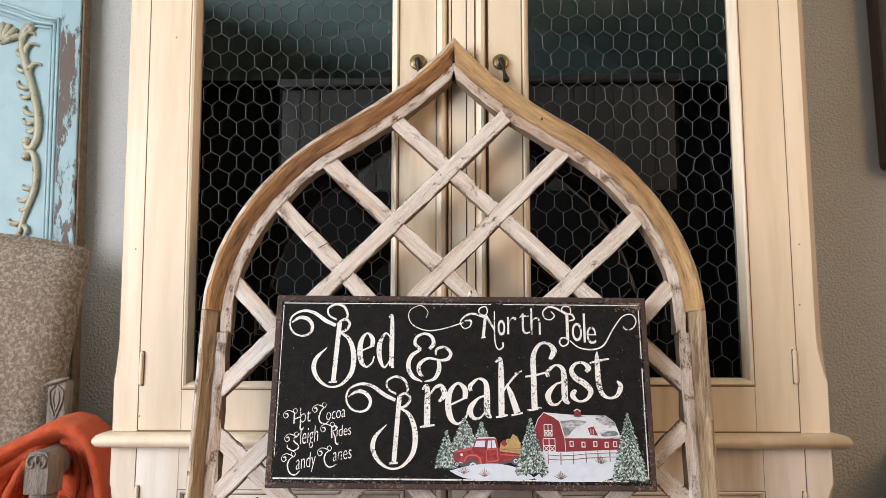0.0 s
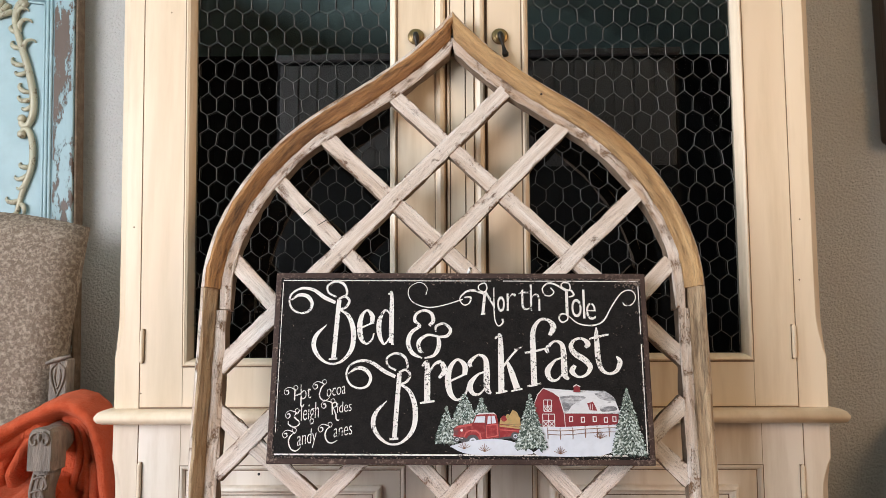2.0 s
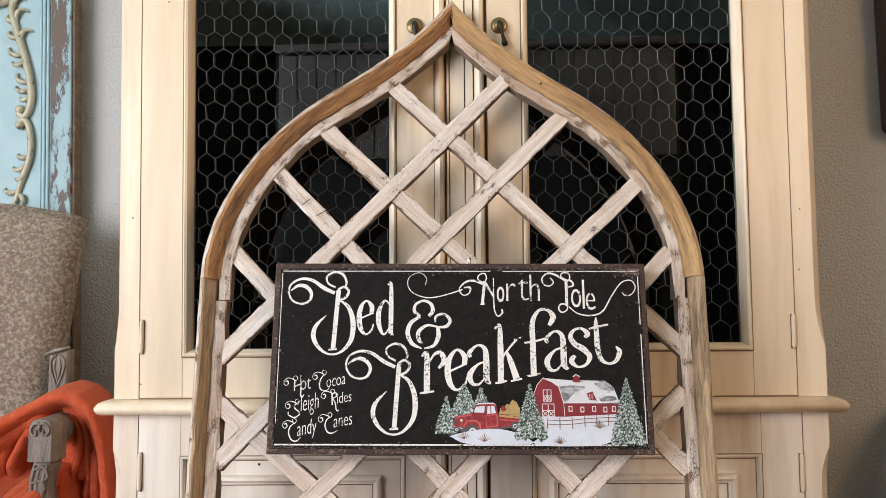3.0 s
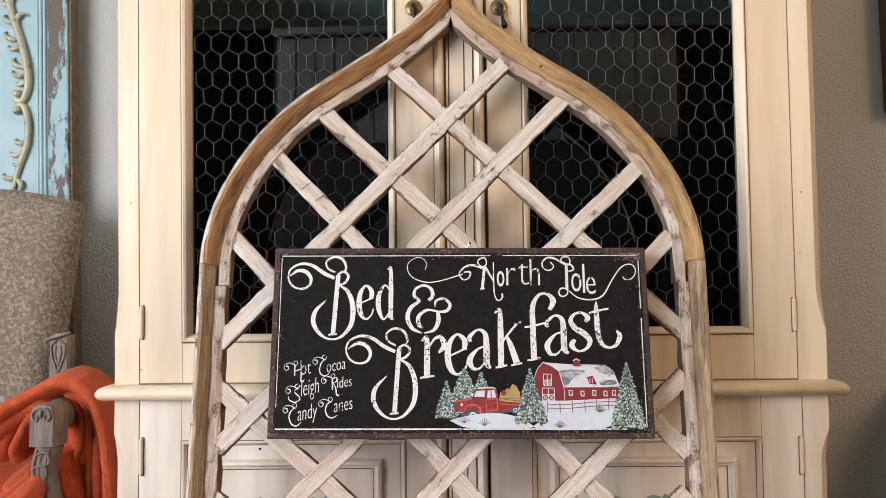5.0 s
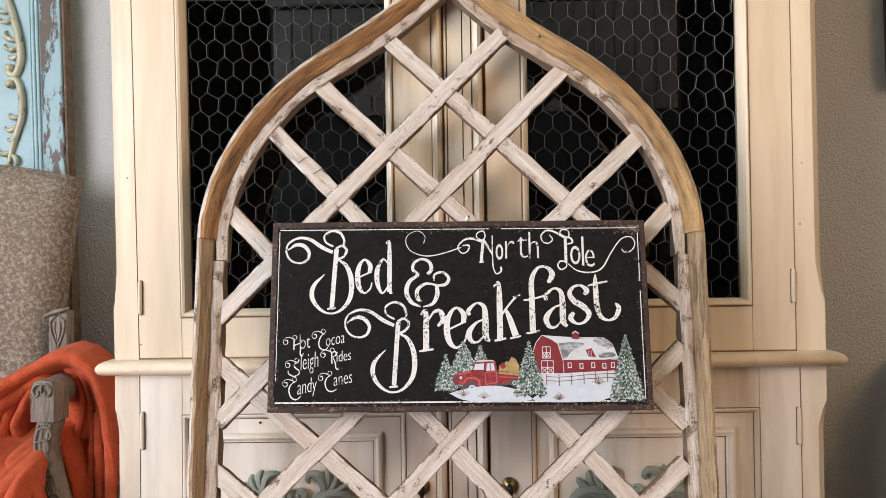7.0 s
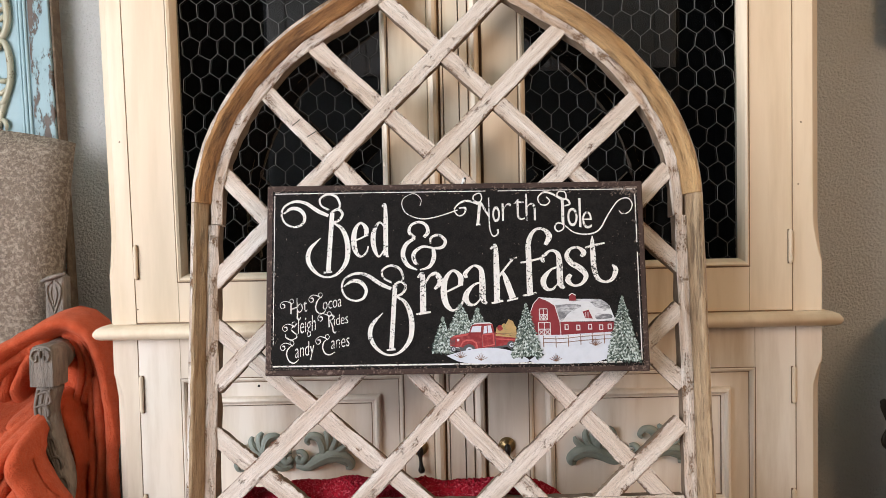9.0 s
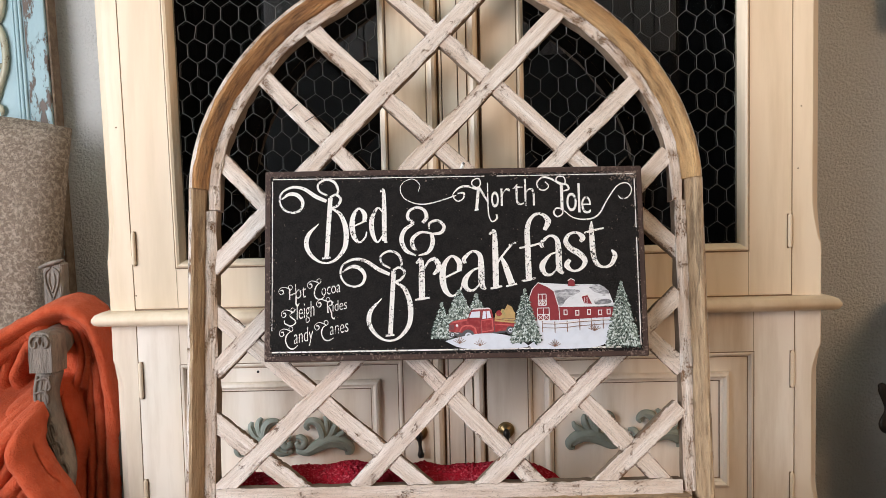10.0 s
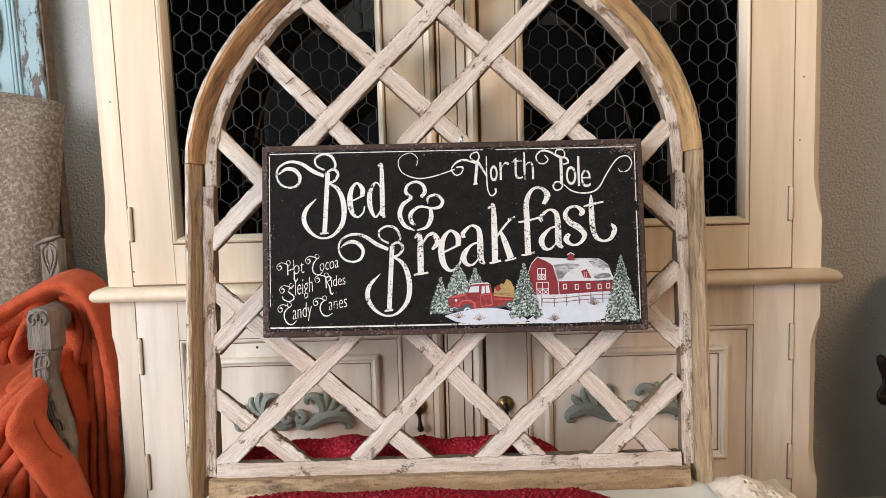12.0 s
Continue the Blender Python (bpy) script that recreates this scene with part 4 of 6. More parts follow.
LIST_CAPITALS = [
    ((-254, -37), [[(-255, -37), (-255, -53)], [(-254, -46), (-246, -43)], [(-246, -29), (-245, -52), (-245, -60), (-242, -62), (-240, -58)]]),
    ((-210, -28), [[(-210, -28), (-215, -35), (-217, -44), (-214, -51), (-207, -53), (-201, -48)]]),
    ((-250, -72), [[(-245, -68), (-251, -72), (-254, -77), (-251, -81), (-246, -85), (-247, -90), (-254, -93), (-262, -89), (-263, -84)]]),
    ((-196, -57), [[(-197, -57), (-196, -74)], [(-197, -57), (-191, -56), (-190, -61), (-196, -64)], [(-195, -64), (-191, -73), (-190, -80), (-187, -83), (-185, -80)]]),
    ((-253, -101), [[(-253, -101), (-259, -107), (-261, -115), (-257, -125), (-249, -128), (-242, -122)]]),
    ((-199, -92), [[(-199, -92), (-204, -97), (-206, -105), (-202, -114), (-195, -116), (-187, -112)]]),
]
SNOW_A = [(-17, -120), (11, -113), (48, -109), (82, -114), (109, -128), (96, -132), (39, -133), (5, -130)]
SNOW_B = [(109, -129), (140, -110), (183, -105), (240, -97), (243, -116), (225, -129), (196, -134), (125, -134)]
SNOW_FIELD = [(114, -91), (160, -90), (240, -87), (243, -101), (154, -111), (122, -114)]
BARN_FRONT = [(127, -33), (141, -39), (151, -46), (158, -71), (159, -91), (115, -91), (113, -56), (118, -43)]
BARN_ROOF = [(127, -33), (167, -36), (222, -37), (235, -47), (244, -71), (159, -71), (151, -46), (141, -39)]
BARN_SIDE = [(159, -71), (244, -72), (242, -87), (159, -91)]
DORMER = [(193, -55), (203, -52), (210, -67), (197, -66)]
CUPOLA = [(173, -39), (174, -31), (178, -28), (183, -31), (184, -39)]
TRUCK = [(-11.2, -106.6), (-10.4, -94.1), (-4.7, -89.6), (18.1, -85.9), (22.7, -74.7), (27.3, -71.4), (50.2, -70.6), (54.7, -73.6), (57.5, -86.6), (91.6, -92.4), (89.8, -103.5), (59.5, -107.9), (30, -112.4), (24.7, -113.2), (5.8, -112.5), (-1.7, -109.5)]
TRUCK_SNOW = [(23.5, -74), (27.3, -71), (50.2, -70.2), (54.3, -73.2), (50.1, -72.1), (28.8, -72.9)]
WINDSCREEN = [(20.4, -85.1), (23.9, -76.2), (37.2, -75.4), (36.3, -85.1)]
SIDE_WINDOW = [(40.1, -87.3), (41.4, -75.8), (51.6, -75), (54.1, -85.8)]
LOAD = [(59, -87.3), (60.7, -78.4), (73.7, -75.4), (79.2, -65.7), (86, -69.4), (90.3, -79.8), (91.6, -92.4)]
FIRS = [(-22, -116, 54, 16), (6, -92, 50, 22), (32, -76, 27, 11), (106, -123, 80, 23), (254, -132, 98, 26)]
WHEELS = [(17.9, -113.2, 10.2), (82.2, -105, 6), (-6.3, -110.3, 4.5)]
BARN_WINDOWS = [(168, -79), (186, -80), (204, -79), (221, -80), (234, -79)]
FENCE = [(132, -92), (151, -93), (170, -92), (189, -90), (207, -89), (225, -88), (240, -88)]
TUFTS = [(150, -131), (36, -128), (5, -124), (211, -108)]
BARN_DOORS = [(133, -59), (134, -81)]


def letter_mesh(text, thin):
    cu = bpy.data.curves.new("text", "FONT")
    cu.body, cu.size, cu.resolution_u, cu.offset = text, 1.0, 4, thin
    ob = bpy.data.objects.new("text", cu)
    scene.collection.objects.link(ob)
    me = bpy.data.meshes.new_from_object(ob.evaluated_get(bpy.context.evaluated_depsgraph_get()))
    bpy.data.objects.remove(ob)
    bpy.data.curves.remove(cu)
    return me


def lettering(name, text, x0, y0, x1, y1, fat, rise=0.0, z=LAYER, serif=0.0):
    """Built-in letters fitted to a box in millimetres; fat broadens the upright strokes."""
    thin = -0.014
    if len(text) == 1:
        width = max(v.co.x for v in letter_mesh(text, 0.0).vertices) - min(v.co.x for v in letter_mesh(text, 0.0).vertices)
        stem = 5.6 if y1 - y0 > 50 else 2.6
        thin = -min(0.027, max(0.0, (0.095 - stem / ((x1 - x0) / width)) / 2))
    me = letter_mesh(text, thin)
    co = np.array([v.co[:2] for v in me.vertices])
    lo, hi = co.min(0), co.max(0)
    faces0 = [tuple(p.vertices) for p in me.polygons]
    bpy.data.meshes.remove(me)
    uv = (co - lo) / (hi - lo)
    verts, faces = [], []
    for k, d in enumerate((-1.0, -0.33, 0.33, 1.0)):
        base = len(verts)
        for u, v in uv:
            x = x0 + fat / 2 + u * (x1 - x0 - fat) + d * fat / 2
            verts.append((x / 1000, (y0 + v * (y1 - y0) + rise * (x - x0)) / 1000, z + k * 0.00004))
        faces += [tuple(base + i for i in f) for f in faces0]
    for sx, sy, wide in serif or ():
        base = len(verts)
        for ux, vy in ((-wide, 0), (wide, 0), (wide * 0.6, 2.2), (-wide * 0.6, 2.2)):
            x = x0 + sx * (x1 - x0) + ux
            verts.append((x / 1000, (y0 + sy * (y1 - y0) + vy * (1 if sy < 0.5 else -1) + rise * (x - x0)) / 1000, z + 0.0002))
        faces.append(tuple(base + i for i in range(4)))
    return make(name, verts, faces, INK, sign)


def capital(name, strokes, sx=1.0, sy=1.0, dx=0.0, dy=0.0):
    verts, faces = [], []
    for k, (pts, widths) in enumerate(strokes.values()):
        ribbon(verts, faces, ([(x * sx + dx, y * sy + dy) for x, y in pts], widths), LAYER + 0.00005 * k)
    return make(name, verts, faces, INK, sign)


capital("lettering", CAPITAL_B)
capital("lettering", CAPITAL_B, 1.039, 1.054, 104.9, -120.8)
capital("lettering", AMPERSAND)
capital("lettering", CAPITAL_N)
capital("lettering", CAPITAL_P)
# high-contrast roman letters: strokes of (across, up, pen width in millimetres) within the letter's box
STROKES = {
    "r": [[(0.08, 0.90, 3), (0.26, 0.97, 7), (0.28, 0.55, 10), (0.28, 0.02, 10)], [(0.02, 0.01, 3), (0.28, 0.02, 4), (0.56, 0.03, 3)], [(0.30, 0.66, 3), (0.55, 0.92, 4), (0.80, 0.94, 8), (0.93, 0.74, 9), (0.72, 0.58, 4)]],
    "e": [[(0.12, 0.46, 3.2), (0.50, 0.54, 3.2), (0.86, 0.62, 3.5)], [(0.84, 0.60, 8), (0.84, 0.82, 9), (0.52, 0.98, 4), (0.20, 0.80, 8), (0.10, 0.48, 10.5), (0.22, 0.17, 9), (0.52, 0.02, 4), (0.86, 0.14, 3.5), (0.97, 0.32, 2.5)]],
    "a": [[(0.16, 0.70, 5), (0.12, 0.82, 7), (0.46, 0.98, 3.6), (0.76, 0.88, 7.5), (0.82, 0.60, 10), (0.83, 0.16, 10), (0.99, 0.02, 4)], [(0.80, 0.57, 3), (0.44, 0.50, 4), (0.13, 0.28, 9.5), (0.22, 0.07, 7), (0.50, 0.03, 3.5), (0.80, 0.20, 3)]],
    "k": [[(0.0, 0.93, 3), (0.18, 0.985, 6), (0.21, 0.70, 9.5), (0.21, 0.30, 10), (0.21, 0.01, 10)], [(0.0, 0.0, 3), (0.21, 0.01, 4), (0.44, 0.025, 3)], [(0.26, 0.42, 3.5), (0.58, 0.60, 3.5), (0.86, 0.73, 3.5)], [(0.72, 0.715, 2.6), (1.0, 0.745, 2.6)], [(0.44, 0.52, 4), (0.58, 0.36, 9), (0.80, 0.05, 11)], [(0.58, 0.015, 3), (1.0, 0.04, 3)]],
    "f": [[(0.28, 0.02, 10), (0.27, 0.50, 9.5), (0.28, 0.80, 8.5), (0.48, 0.965, 5), (0.76, 0.97, 5), (0.95, 0.86, 10), (0.82, 0.73, 6)], [(0.0, 0.50, 3), (0.30, 0.51, 3.6), (0.68, 0.54, 3)], [(0.05, 0.005, 3), (0.28, 0.015, 4), (0.50, 0.03, 3)]],
    "s": [[(0.72, 0.74, 5), (0.83, 0.84, 9), (0.58, 0.98, 4), (0.28, 0.95, 5), (0.13, 0.79, 8), (0.30, 0.60, 9.5), (0.66, 0.44, 10), (0.89, 0.24, 8.5), (0.70, 0.05, 5), (0.38, 0.02, 4), (0.14, 0.17, 9), (0.27, 0.31, 6)]],
    "t": [[(0.24, 1.0, 2), (0.23, 0.85, 7), (0.24, 0.60, 9), (0.26, 0.32, 9), (0.36, 0.11, 7), (0.58, 0.015, 4), (0.82, 0.06, 6), (0.94, 0.24, 8.5), (0.84, 0.36, 2.5)], [(0.0, 0.77, 2.6), (0.25, 0.80, 4), (0.62, 0.83, 2.8)]],
    "d": [[(0.76, 0.58, 3), (0.45, 0.66, 4), (0.13, 0.46, 9), (0.14, 0.20, 9), (0.42, 0.01, 4), (0.76, 0.14, 3)], [(0.62, 0.97, 3), (0.80, 0.99, 6), (0.83, 0.60, 9), (0.83, 0.03, 9)], [(0.83, 0.015, 4), (1.0, 0.01, 3)]],
}


def roman(ch, x0, y0, x1, y1, rise, heft):
    """A printed letter drawn with a broad pen inside a box in millimetres."""
    verts, faces = [], []
    for k, stroke in enumerate(STROKES[ch]):
        pts = [(x0 + u * (x1 - x0), y0 + v * (y1 - y0) + rise * u * (x1 - x0)) for u, v, w in stroke]
        ribbon(verts, faces, (pts, [w * heft for u, v, w in stroke]), LAYER + 0.00005 * k)
    return make("lettering", verts, faces, INK, sign)


for ch, x0, y0, x1, y1 in BIG_LETTERS:
    roman(ch, x0, y0, x1, y1 - (2 if x0 > -90 else 0), 0.08 if x0 > -90 else 0.0, 0.92 if x0 > -90 else 0.80)
for ch, x0, y0, x1, y1 in SMALL_LETTERS:
    lettering("lettering", ch, x0, y0, x1, y1, 0.6)
for word, x0, y0, x1, y1, rise in LIST_WORDS:
    lettering("lettering", word, x0, y0, x1, y1, 0.25, rise)
for (ax, ay), body in LIST_CAPITALS:
    verts, faces = [], []
    ribbon(verts, faces, ([(ax + x, ay + y) for x, y in LIST_SWASH], [1.6, 1.9, 1.5, 0.9, 0.8, 0.8, 1.0, 1.5, 1.5]), LAYER + 0.0003)
    ribbon(verts, faces, ([(ax + x, ay + y) for x, y in LIST_LOOP], [0.8, 0.8, 0.8, 0.9, 1.0]), LAYER + 0.00035)
    for k, stroke in enumerate(body):
        w = [1.9] * len(stroke) if len(stroke) == 2 else [0.9] + [1.9] * (len(stroke) - 2) + [0.7]
        ribbon(verts, faces, (stroke, w), LAYER + 0.0004 + 0.00005 * k)
    make("lettering", verts, faces, INK, sign)

# printed winter picture, laid up in flat layers
P_SNOW = surface("print_snow", (0.66, 0.68, 0.74), (0.55, 0.59, 0.68), 60, rough=0.6, bump=0.0)
P_RED = surface("print_barn_red", (0.24, 0.020, 0.028), (0.17, 0.013, 0.02), 120, (1, 1, 1), 0.6, bump=0.0)
P_TRUCK = surface("print_truck_red", (0.30, 0.015, 0.02), (0.14, 0.008, 0.011), 150, rough=0.6, bump=0.0, fine=(0.42, 0.09, 0.09))
P_SHINE = surface("print_pale_red", (0.56, 0.13, 0.12), (0.42, 0.04, 0.04), 180, rough=0.6, bump=0.0)
P_WHITE = surface("print_white", (0.72, 0.70, 0.70), (0.62, 0.60, 0.62), 100, rough=0.6, bump=0.0)
P_ROOF = surface("print_snowy_roof", (0.68, 0.68, 0.70), (0.55, 0.56, 0.60), 70, (1, 3, 1), 0.6, bump=0.0, wear=(0.06, 0.06, 0.07), wear_at=0.56, wear_scale=26, wear_soft=0.05)
P_FIR = surface("print_fir_green", (0.24, 0.285, 0.25), (0.14, 0.18, 0.155), 260, rough=0.6, bump=0.0, wear=(0.40, 0.47, 0.45), wear_at=0.60, wear_scale=480, wear_soft=0.06)
P_FIR_DARK = surface("print_fir_shade", (0.05, 0.085, 0.07), (0.025, 0.045, 0.038), 260, rough=0.6, bump=0.0)
P_FIR_SNOW = surface("print_fir_snow", (0.64, 0.70, 0.69), (0.48, 0.56, 0.54), 260, rough=0.6, bump=0.0)
P_BROWN = surface("print_brown", (0.16, 0.075, 0.05), (0.22, 0.11, 0.07), 100, rough=0.6, bump=0.0)
P_TAN = surface("print_tan", (0.50, 0.33, 0.13), (0.38, 0.24, 0.10), 140, rough=0.6, bump=0.0, wear=(0.20, 0.24, 0.10), wear_at=0.58, wear_scale=120)
P_DARK = surface("print_dark", (0.05, 0.055, 0.06), (0.09, 0.09, 0.10), 140, rough=0.6, bump=0.0)
P_SLATE = surface("print_slate", (0.10, 0.10, 0.11), (0.22, 0.22, 0.24), 160, (0.4, 1, 1), 0.6, bump=0.0, wear=(0.55, 0.55, 0.58), wear_at=0.55, wear_scale=110, wear_soft=0.08)
PAINTED = [0]


def flat(name, points, material, rounded=False, parent=sign):
    PAINTED[0] += 1
    z = LAYER + 0.000012 * PAINTED[0]
    if rounded:
        points = [tuple(p) for p in smooth_line([*points, points[0]], 5)[:-1]]
    verts = [(x / 1000, y / 1000, z) for x, y in points]
    cx, cy = sum(v[0] for v in verts) / len(verts), sum(v[1] for v in verts) / len(verts)
    bm = bmesh.new()
    f = bm.faces.new([bm.verts.new(v) for v in verts])
    bmesh.ops.triangulate(bm, faces=[f])
    return part(name, bm, material, parent)


def disc(name, x, y, r, material):
    flat(name, [(x + r * math.cos(a), y + r * math.sin(a)) for a in (2 * math.pi * k / 18 for k in range(18))], material)


def fir(x, y, h, w, seed):
    """A printed fir: tiers of drooping boughs, dark beneath, paler above, snow along the tips."""
    rng = random.Random(seed)
    PAINTED[0] += 1
    z0 = LAYER + 0.000012 * PAINTED[0] + 0.0002
    verts, faces, slots = [], [], []

    def bough(cx, cy, length, thick, tip, z, slot):
        base = len(verts)
        for a, b in ((0, 0), (0.25, 0.5), (0.6, 0.42), (1, -0.1), (0.65, -0.5), (0.25, -0.4)):
            px, py = a * length * rng.uniform(0.85, 1.15), b * thick * rng.uniform(0.7, 1.3)
            verts.append(((cx + px * math.cos(tip) - py * math.sin(tip)) / 1000, (cy + px * math.sin(tip) + py * math.cos(tip)) / 1000, z))
        faces.append(tuple(range(base, base + 6)))
        slots.append(slot)

    tiers = max(8, int(h / 5))
    for k in range(tiers):
        v = k / tiers
        reach = w * (1 - v) ** 0.85
        count = max(4, int(reach * 1.5))
        for slot, lift, size in ((0, 0.0, 1.0), (1, 0.8, 0.8), (2, 1.6, 0.66)):
            for j in range(count):
                u = (j + rng.uniform(0.1, 0.9)) / count * 2 - 1
                length = (3.0 + 3.6 * (1 - v)) * size * rng.uniform(0.8, 1.25)
                tip = -math.pi / 2 + u * 1.05 + rng.gauss(0, 0.4)
                cx = x + u * (reach - length * 0.55 * abs(math.sin(u * 1.05)))
                cy = y + h * (v + 0.75 / tiers) + length * 0.35 + lift - 3.0 * abs(u) + rng.uniform(-2.6, 2.6)
                if slot == 2 and rng.random() < 0.30:
                    continue
                bough(cx, min(cy, y + h), length, length * 0.55, tip, z0 + 0.00002 * k + 0.000005 * slot, slot)
    bough(x, y + h + 2, 9, 4, -math.pi / 2, z0 + 0.0004, 1)
    ob = make("printed_fir", verts, faces, P_FIR_DARK, sign)
    for m in (P_FIR, P_FIR_SNOW):
        ob.data.materials.append(m)
    for p, slot in zip(ob.data.polygons, slots):
        p.material_index = slot
    tagged(ob, "printed snowy fir", kind="stuff")


def bar_line(name, x0, y0, x1, y1, w, material):
    t = math.atan2(y1 - y0, x1 - x0)
    a, b = -math.sin(t) * w / 2, math.cos(t) * w / 2
    flat(name, [(x0 + a, y0 + b), (x0 - a, y0 - b), (x1 - a, y1 - b), (x1 + a, y1 + b)], material)


for k in (0, 1, 2):
    fir(*FIRS[k], 70 + k)
flat("printed_field", SNOW_FIELD, P_SNOW)
flat("printed_roof", BARN_ROOF, P_ROOF)
for shade in ([(151, -46), (172, -44), (192, -47), (172, -58), (160, -70)], [(205, -41), (226, -40), (236, -52), (216, -50)], [(212, -62), (234, -60), (238, -66), (216, -68)]):
    flat("printed_roof_shade", shade, P_SLATE, True)
flat("printed_barn_wall", BARN_SIDE, P_RED)
flat("printed_barn_front", BARN_FRONT, P_RED)
for a, b in zip(BARN_FRONT, BARN_FRONT[1:4]):
    bar_line("printed_trim", *a, *b, 1.3, P_WHITE)
for a, b in ((BARN_FRONT[0], BARN_FRONT[7]), (BARN_FRONT[7], BARN_FRONT[6]), (BARN_FRONT[3], BARN_FRONT[4])):
    bar_line("printed_trim", *a, *b, 1.0, P_WHITE)
for x, y in BARN_WINDOWS:
    flat("printed_window", [(x - 3, y - 4.5), (x + 3, y - 4.5), (x + 3, y + 4), (x - 3, y + 4)], P_WHITE)
    flat("printed_window", [(x - 1.6, y - 3), (x + 1.8, y - 3), (x + 1.8, y + 2.6), (x - 1.6, y + 2.6)], P_RED)
for (x, y), w, h in ((BARN_DOORS[0], 6, 9), (BARN_DOORS[1], 9, 10)):
    for x0, y0, x1, y1 in ((-w, -h, -w, h * 0.9), (w, -h, w, h * 0.9), (0, -h, 0, h * 0.9), (-w, h * 0.9, w, h * 0.9), (-w, -h, w, -h), (-w, -h, 0, -h * 0.1), (0, -h, -w, -h * 0.1), (0, -h, w, -h * 0.1), (w, -h, 0, -h * 0.1), (-w, -h * 0.1, w, -h * 0.1)):
        bar_line("printed_trim", x + x0, y + y0, x + x1, y + y1, 1.1, P_WHITE)
flat("printed_dormer", DORMER, P_RED)
bar_line("printed_trim", *DORMER[0], *DORMER[1], 2.0, P_WHITE)
bar_line("printed_trim", *DORMER[1], *DORMER[2], 2.2, P_WHITE)
for dx in (3.0, 6.5):
    bar_line("printed_trim", DORMER[0][0] + dx + 2, -65, DORMER[0][0] + dx + 2, -57, 0.9, P_WHITE)
flat("printed_cupola", CUPOLA, P_RED)
bar_line("printed_trim", 173, -31, 178, -27.5, 1.4, P_WHITE)
bar_line("printed_trim", 178, -27.5, 184, -31, 1.4, P_WHITE)
flat("printed_snowdrift", SNOW_B, P_SNOW, True)
for (x0, y0), (x1, y1) in zip(FENCE, FENCE[1:]):
    bar_line("printed_fence", x0, y0, x0, y0 - 17, 1.2, P_BROWN)
    for d in (-4, -10):
        bar_line("printed_fence", x0, y0 + d, x1, y1 + d, 1.0, P_BROWN)
    bar_line("printed_fence_snow", x0, y0 - 2.6, x1, y1 - 2.6, 1.6, P_WHITE)
flat("printed_load", LOAD, P_TAN)
for y in (-88, -91):
    bar_line("printed_plank", 60, y, 92, y + 1, 0.8, P_BROWN)
flat("printed_truck", TRUCK, P_TRUCK)
flat("printed_underside", [(-9.3, -108.1), (5.8, -106.6), (30.8, -110.2), (59.5, -107.2), (89, -103.5), (88.2, -106.4), (59.5, -110.2), (30.7, -114.6), (2, -113.9)], P_DARK)
flat("printed_fender", [(4.3, -106.6), (7.4, -99.2), (13.5, -95.9), (23.3, -96.2), (30.1, -100.6), (32.3, -110.9), (28.5, -110.9), (26.3, -103.6), (19.5, -100.3), (11.9, -102.2), (8.1, -108)], P_SHINE)
flat("printed_fender", [(5.8, -107.3), (8.9, -100.7), (14.2, -98.1), (22.5, -98.4), (27.8, -102.1), (30, -110.9), (27.7, -110.9), (25.5, -104.3), (19.5, -101.4), (12.7, -103.3), (8.9, -108.8)], P_TRUCK)
flat("printed_bonnet", [(-7.7, -92.6), (-1.7, -89.6), (18.1, -86.6), (16.5, -89.6), (-0.9, -92.6)], P_SHINE)
flat("printed_door", [(37.8, -88.8), (56, -86.6), (57.3, -105), (38.3, -108)], P_SHINE)
flat("printed_door", [(39.3, -90.3), (54.5, -88.4), (55.8, -103.5), (39.9, -106.5)], P_TRUCK)
flat("printed_bed_side", [(59, -88), (91.6, -92.4), (91.5, -94.6), (59, -91)], P_TAN)
flat("printed_bed_side", [(59.7, -94.7), (90.7, -96.8), (90.3, -98.3), (59.7, -96.5)], P_SHINE)
flat("printed_truck_snow", TRUCK_SNOW, P_WHITE)
for k in range(6):
    bar_line("printed_grille", -10.0239 + 1.2 * k, -95.5566, -10.0239 + 1.2 * k, -103.67, 0.5, P_DARK)
for x, y, r in ((66, -79, 4.5), (72, -76, 3.5), (80, -77, 5), (87, -80, 4)):
    disc("printed_parcel", x, y, r, P_TAN if x > 70 else P_TRUCK)
flat("printed_windscreen", WINDSCREEN, P_SNOW)
flat("printed_side_window", SIDE_WINDOW, P_SNOW)
bar_line("printed_trim", 46.2985, -75.4301, 46.5291, -87.3127, 1.4, P_TRUCK)
bar_line("printed_trim", 37.924, -76.1895, 38.3343, -107.99, 0.7, P_DARK)
bar_line("printed_trim", 57.5416, -86.5513, 58.7366, -107.95, 0.7, P_DARK)
bar_line("printed_trim", -10.7957, -105.879, 3.56277, -108.793, 1.0, P_WHITE)
for x, y, r in WHEELS:
    disc("printed_tyre", x, y, r, P_DARK)
    disc("printed_rim", x + 0.6, y, r * 0.55, P_SNOW)
    disc("printed_hub", x + 0.6, y, r * 0.3, P_DARK)
disc("printed_headlight", 1.3395, -96.643, 2.0, P_WHITE)
flat("printed_snowdrift", SNOW_A, P_SNOW, True)
for x, y in TUFTS:
    for k in range(7):
        bar_line("printed_grass", x, y, x + (k - 3) * 3.2, y + 12 - abs(k - 3) * 2.5, 0.8, P_BROWN)
fir(*FIRS[3], 73)
fir(*FIRS[4], 74)
